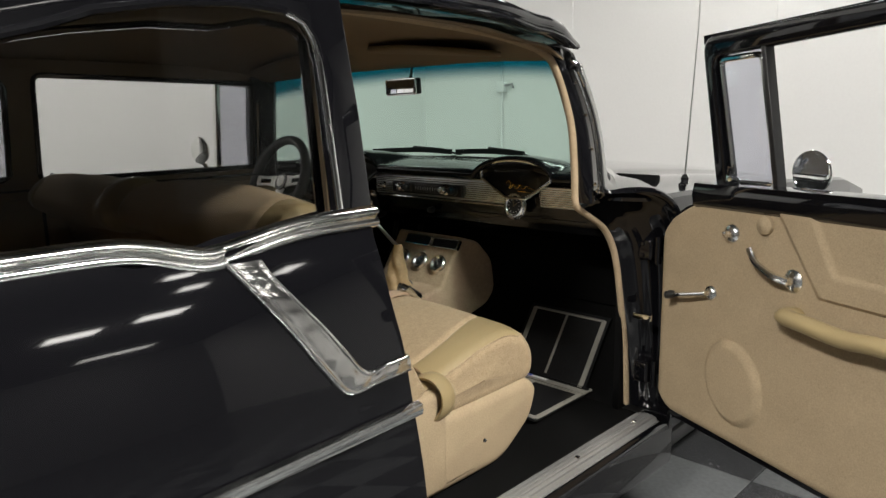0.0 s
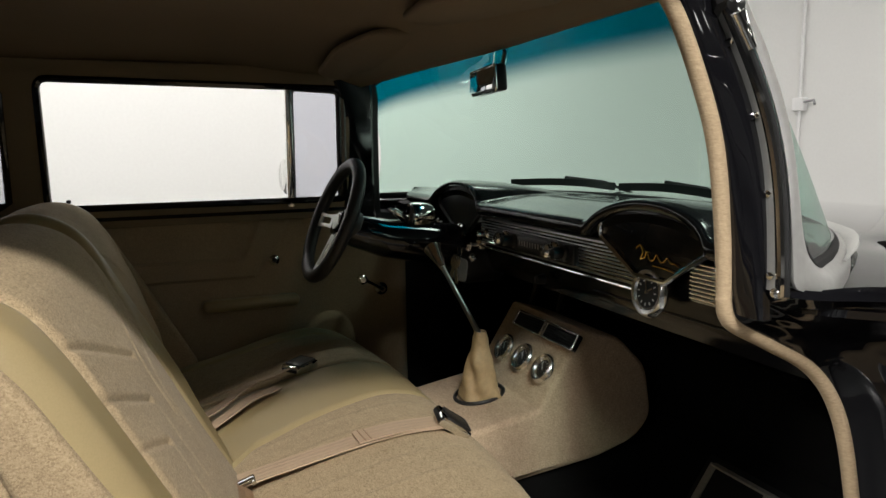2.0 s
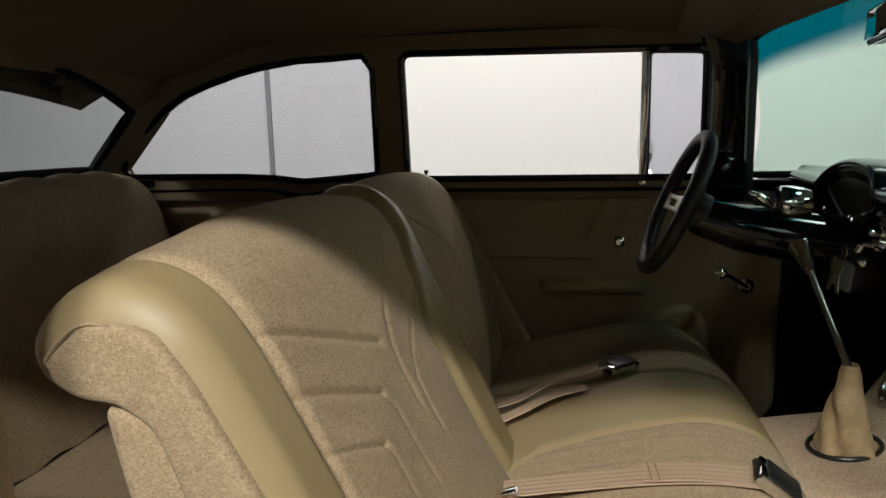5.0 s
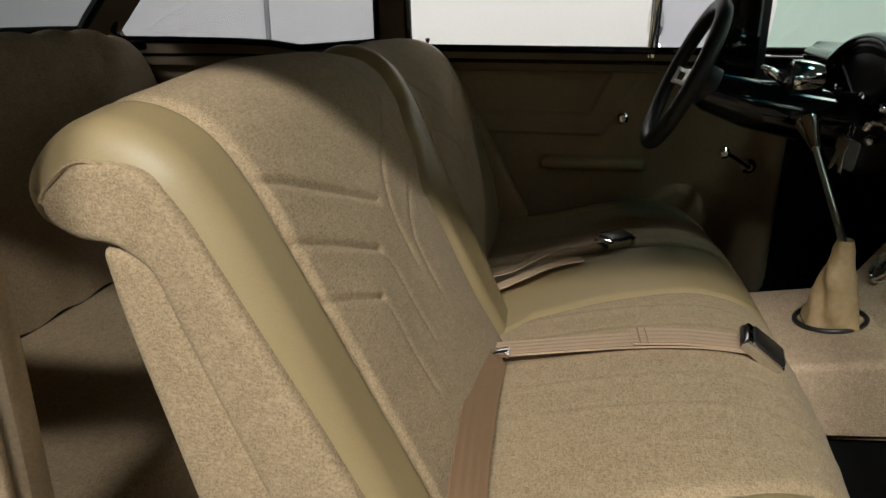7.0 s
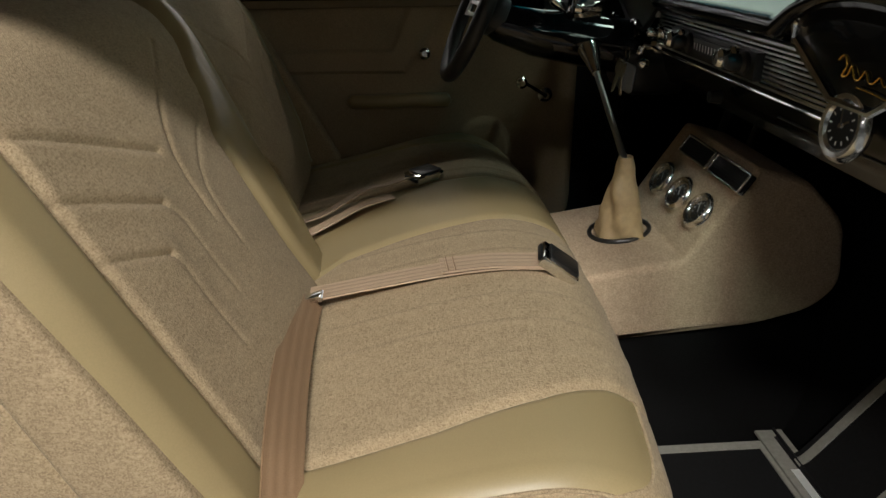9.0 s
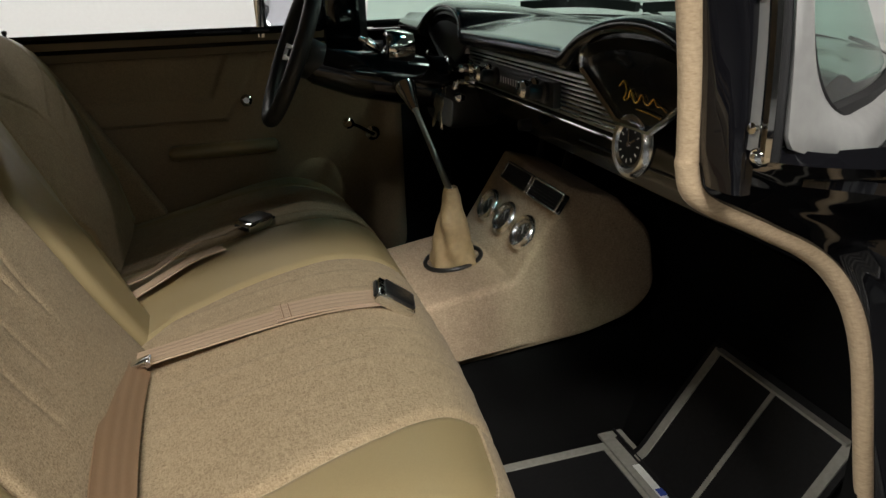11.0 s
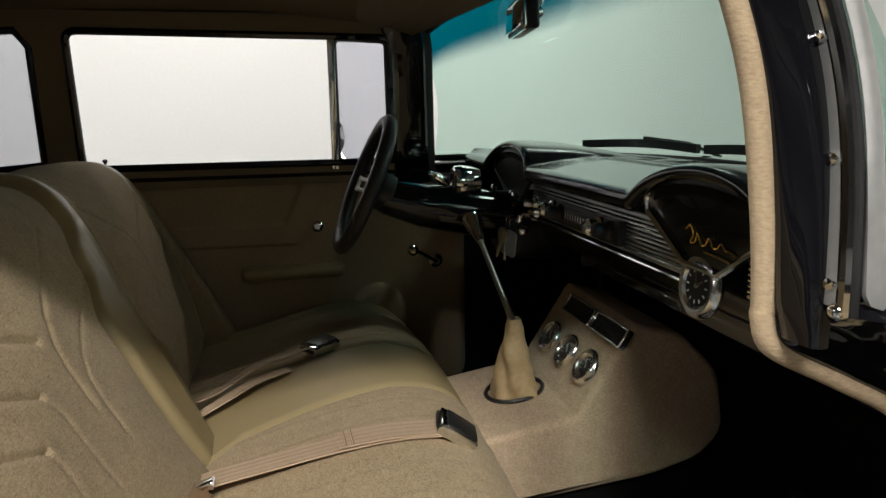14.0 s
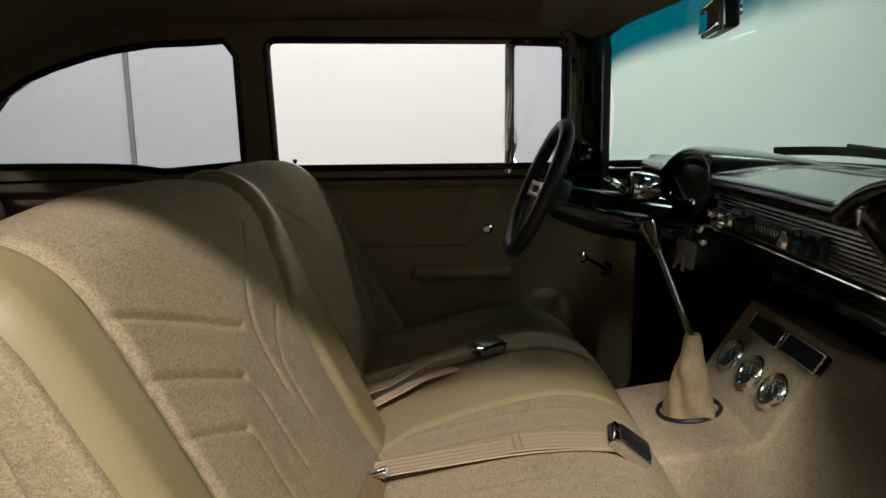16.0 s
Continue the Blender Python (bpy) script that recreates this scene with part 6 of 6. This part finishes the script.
part("joint", lathe([(0, 0), (0.012, 0.0), (0.014, 0.012), (0.010, 0.022), (0, 0.024)], (0.040, -0.086, 1.30), (0, 1, 0.3), 16), CHROME, mir)
for s in (1, -1):
    vz = thing("sun_visor", (s * 0.33, -0.25, 1.38), "tan cloth sun visor folded up against the headliner", "sun visor", "sun visors")
    vo = rounded([(0.05, -0.17), (0.08, -0.30), (0.30, -0.335), (0.55, -0.32), (0.60, -0.25), (0.45, -0.18)], 0.05, 6)
    part("pad", plate(vo, (), 0.016, 0.007, lambda a, b, c, s=s: Vector((s * a, b, 1.402 - 0.05 * (a / 0.6) ** 2 + 0.12 * (b + 0.25) * 0.0 + c)), 3), HEADLINER, vz, "tan cloth pad")
    part("hinge_rod", tube([(s * 0.04, -0.165, 1.412), (s * 0.50, -0.185, 1.375)], 0.005, 8), CHROME, vz, "chrome visor rod")

# ---- floor mat ----
mat_ob = thing("floor_mat", (0.42, 0.1, 0.285), "black rubber floor mat with grey ribs and a small enamel badge", "floor mat")


def mat_z(y):
    return linear1([(-0.3, 0.289), (0.13, 0.292), (0.165, 0.315), (0.305, 0.508)], y)


def on_mat(x, y, c=0.0):
    n = Vector((0, 0, 1)) if y < 0.14 else Vector((0, -0.81, 0.587))
    return Vector((x, y, mat_z(y))) + n * c


mo = part("mat_sheet", joined(grid(lambda u, v: on_mat(lerp(0.235, 0.625, u), lerp(-0.14, 0.15, v), 0.006), 6, 12), grid(lambda u, v: on_mat(lerp(0.285, 0.61, u), lerp(0.15, 0.310, v), 0.006), 6, 12)), RUBBER, mat_ob, "black ribbed rubber sheet")
thicken(mo, 0.005, 0)


def rail(x0, y0, x1, y1, w=0.006):
    pts = [on_mat(lerp(x0, x1, k / 14), lerp(y0, y1, k / 14), 0.009) for k in range(15)]
    return tube(pts, 1.0, profile=[(-w, -0.003), (-w, 0.002), (w, 0.002), (w, -0.003)], up=(0, 0, 1))


for a in ((0.306, 0.150, 0.306, 0.298), (0.306, 0.298, 0.592, 0.298), (0.592, 0.298, 0.592, 0.150)):
    part("rib", rail(*a, 0.0085), GREY_TRIM, mat_ob)
part("rib", rail(0.445, 0.165, 0.445, 0.298, 0.0042), GREY_TRIM, mat_ob, "slim grey middle rib")
for a in ((0.245, 0.115, 0.615, 0.115), (0.245, 0.115, 0.245, -0.13), (0.615, 0.115, 0.615, -0.13), (0.43, 0.115, 0.43, -0.13), (0.245, -0.125, 0.615, -0.125)):
    part("rib", rail(*a, 0.009), GREY_TRIM, mat_ob)
part("rib", rail(0.215, 0.138, 0.63, 0.138, 0.024), GREY_TRIM, mat_ob, "wide grey cross rib")
for y in (0.122, 0.153):
    part("groove", turned(rail(0.217, y, 0.628, y, 0.0016), Matrix.Translation((0, 0, 0.0007))), RUBBER, mat_ob)
up = Matrix.Translation((0, 0, 0.0012))
flag = part("badge", turned(rail(0.318, 0.137, 0.470, 0.137, 0.0105), up), WHITEMETAL, mat_ob, "small enamel badge")
part("badge_field", turned(rail(0.328, 0.141, 0.384, 0.141, 0.0055), Matrix.Translation((0, 0, 0.002))), RED, flag, "red enamel field")
part("badge_field", turned(rail(0.386, 0.137, 0.404, 0.137, 0.0078), Matrix.Translation((0, 0, 0.002))), BLUE, flag, "blue enamel field")
part("badge_field", turned(rail(0.406, 0.133, 0.462, 0.133, 0.0055), Matrix.Translation((0, 0, 0.002))), RED, flag, "red enamel field")

# ---- floor tiles ----
TILE = 0.40
ground = structure("floor", block(X0 - 0.15, X1 + 0.15, Y0 - 0.15, Y1 + 0.15, GROUND - 0.2, GROUND - 0.006, 0), TILE_DARK, "checkered showroom floor of dark and grey tiles", "floor")
tile_mesh = {}
for key, mat_t in (("dark", TILE_DARK), ("light", TILE_LIGHT)):
    bm = block(-TILE / 2 + 0.002, TILE / 2 - 0.002, -TILE / 2 + 0.002, TILE / 2 - 0.002, -0.0055, 0.0, 0.0015, 1)
    me = bpy.data.meshes.new("tile_" + key)
    bm.to_mesh(me)
    bm.free()
    me.materials.append(mat_t)
    tile_mesh[key] = me
far = {"dark": [], "light": []}
for i in range(int((X1 - X0) / TILE)):
    for j in range(int((Y1 - Y0) / TILE)):
        x, y = X0 + (i + 0.5) * TILE, Y0 + (j + 0.5) * TILE
        key = "dark" if (i + j) % 2 else "light"
        if 0.4 < x < 4.6 and -4.2 < y < 2.4:
            ob = new("tile", tile_mesh[key])
            ob.parent = ground
            ob.location = (x, y, GROUND)
        else:
            far[key].append((x, y))
for key, mat_t in (("dark", TILE_DARK), ("light", TILE_LIGHT)):
    vs, fs = [], []
    h = TILE / 2 - 0.002
    for x, y in far[key]:
        k = len(vs)
        vs += [(x - h, y - h, GROUND), (x + h, y - h, GROUND), (x + h, y + h, GROUND), (x - h, y + h, GROUND)]
        fs.append((k, k + 1, k + 2, k + 3))
    me = bpy.data.meshes.new("far_tiles")
    me.from_pydata(vs, [], fs)
    me.materials.append(mat_t)
    ob = new("far_tiles", me)
    ob.parent = ground
    tagged(ob, kind="stuff")
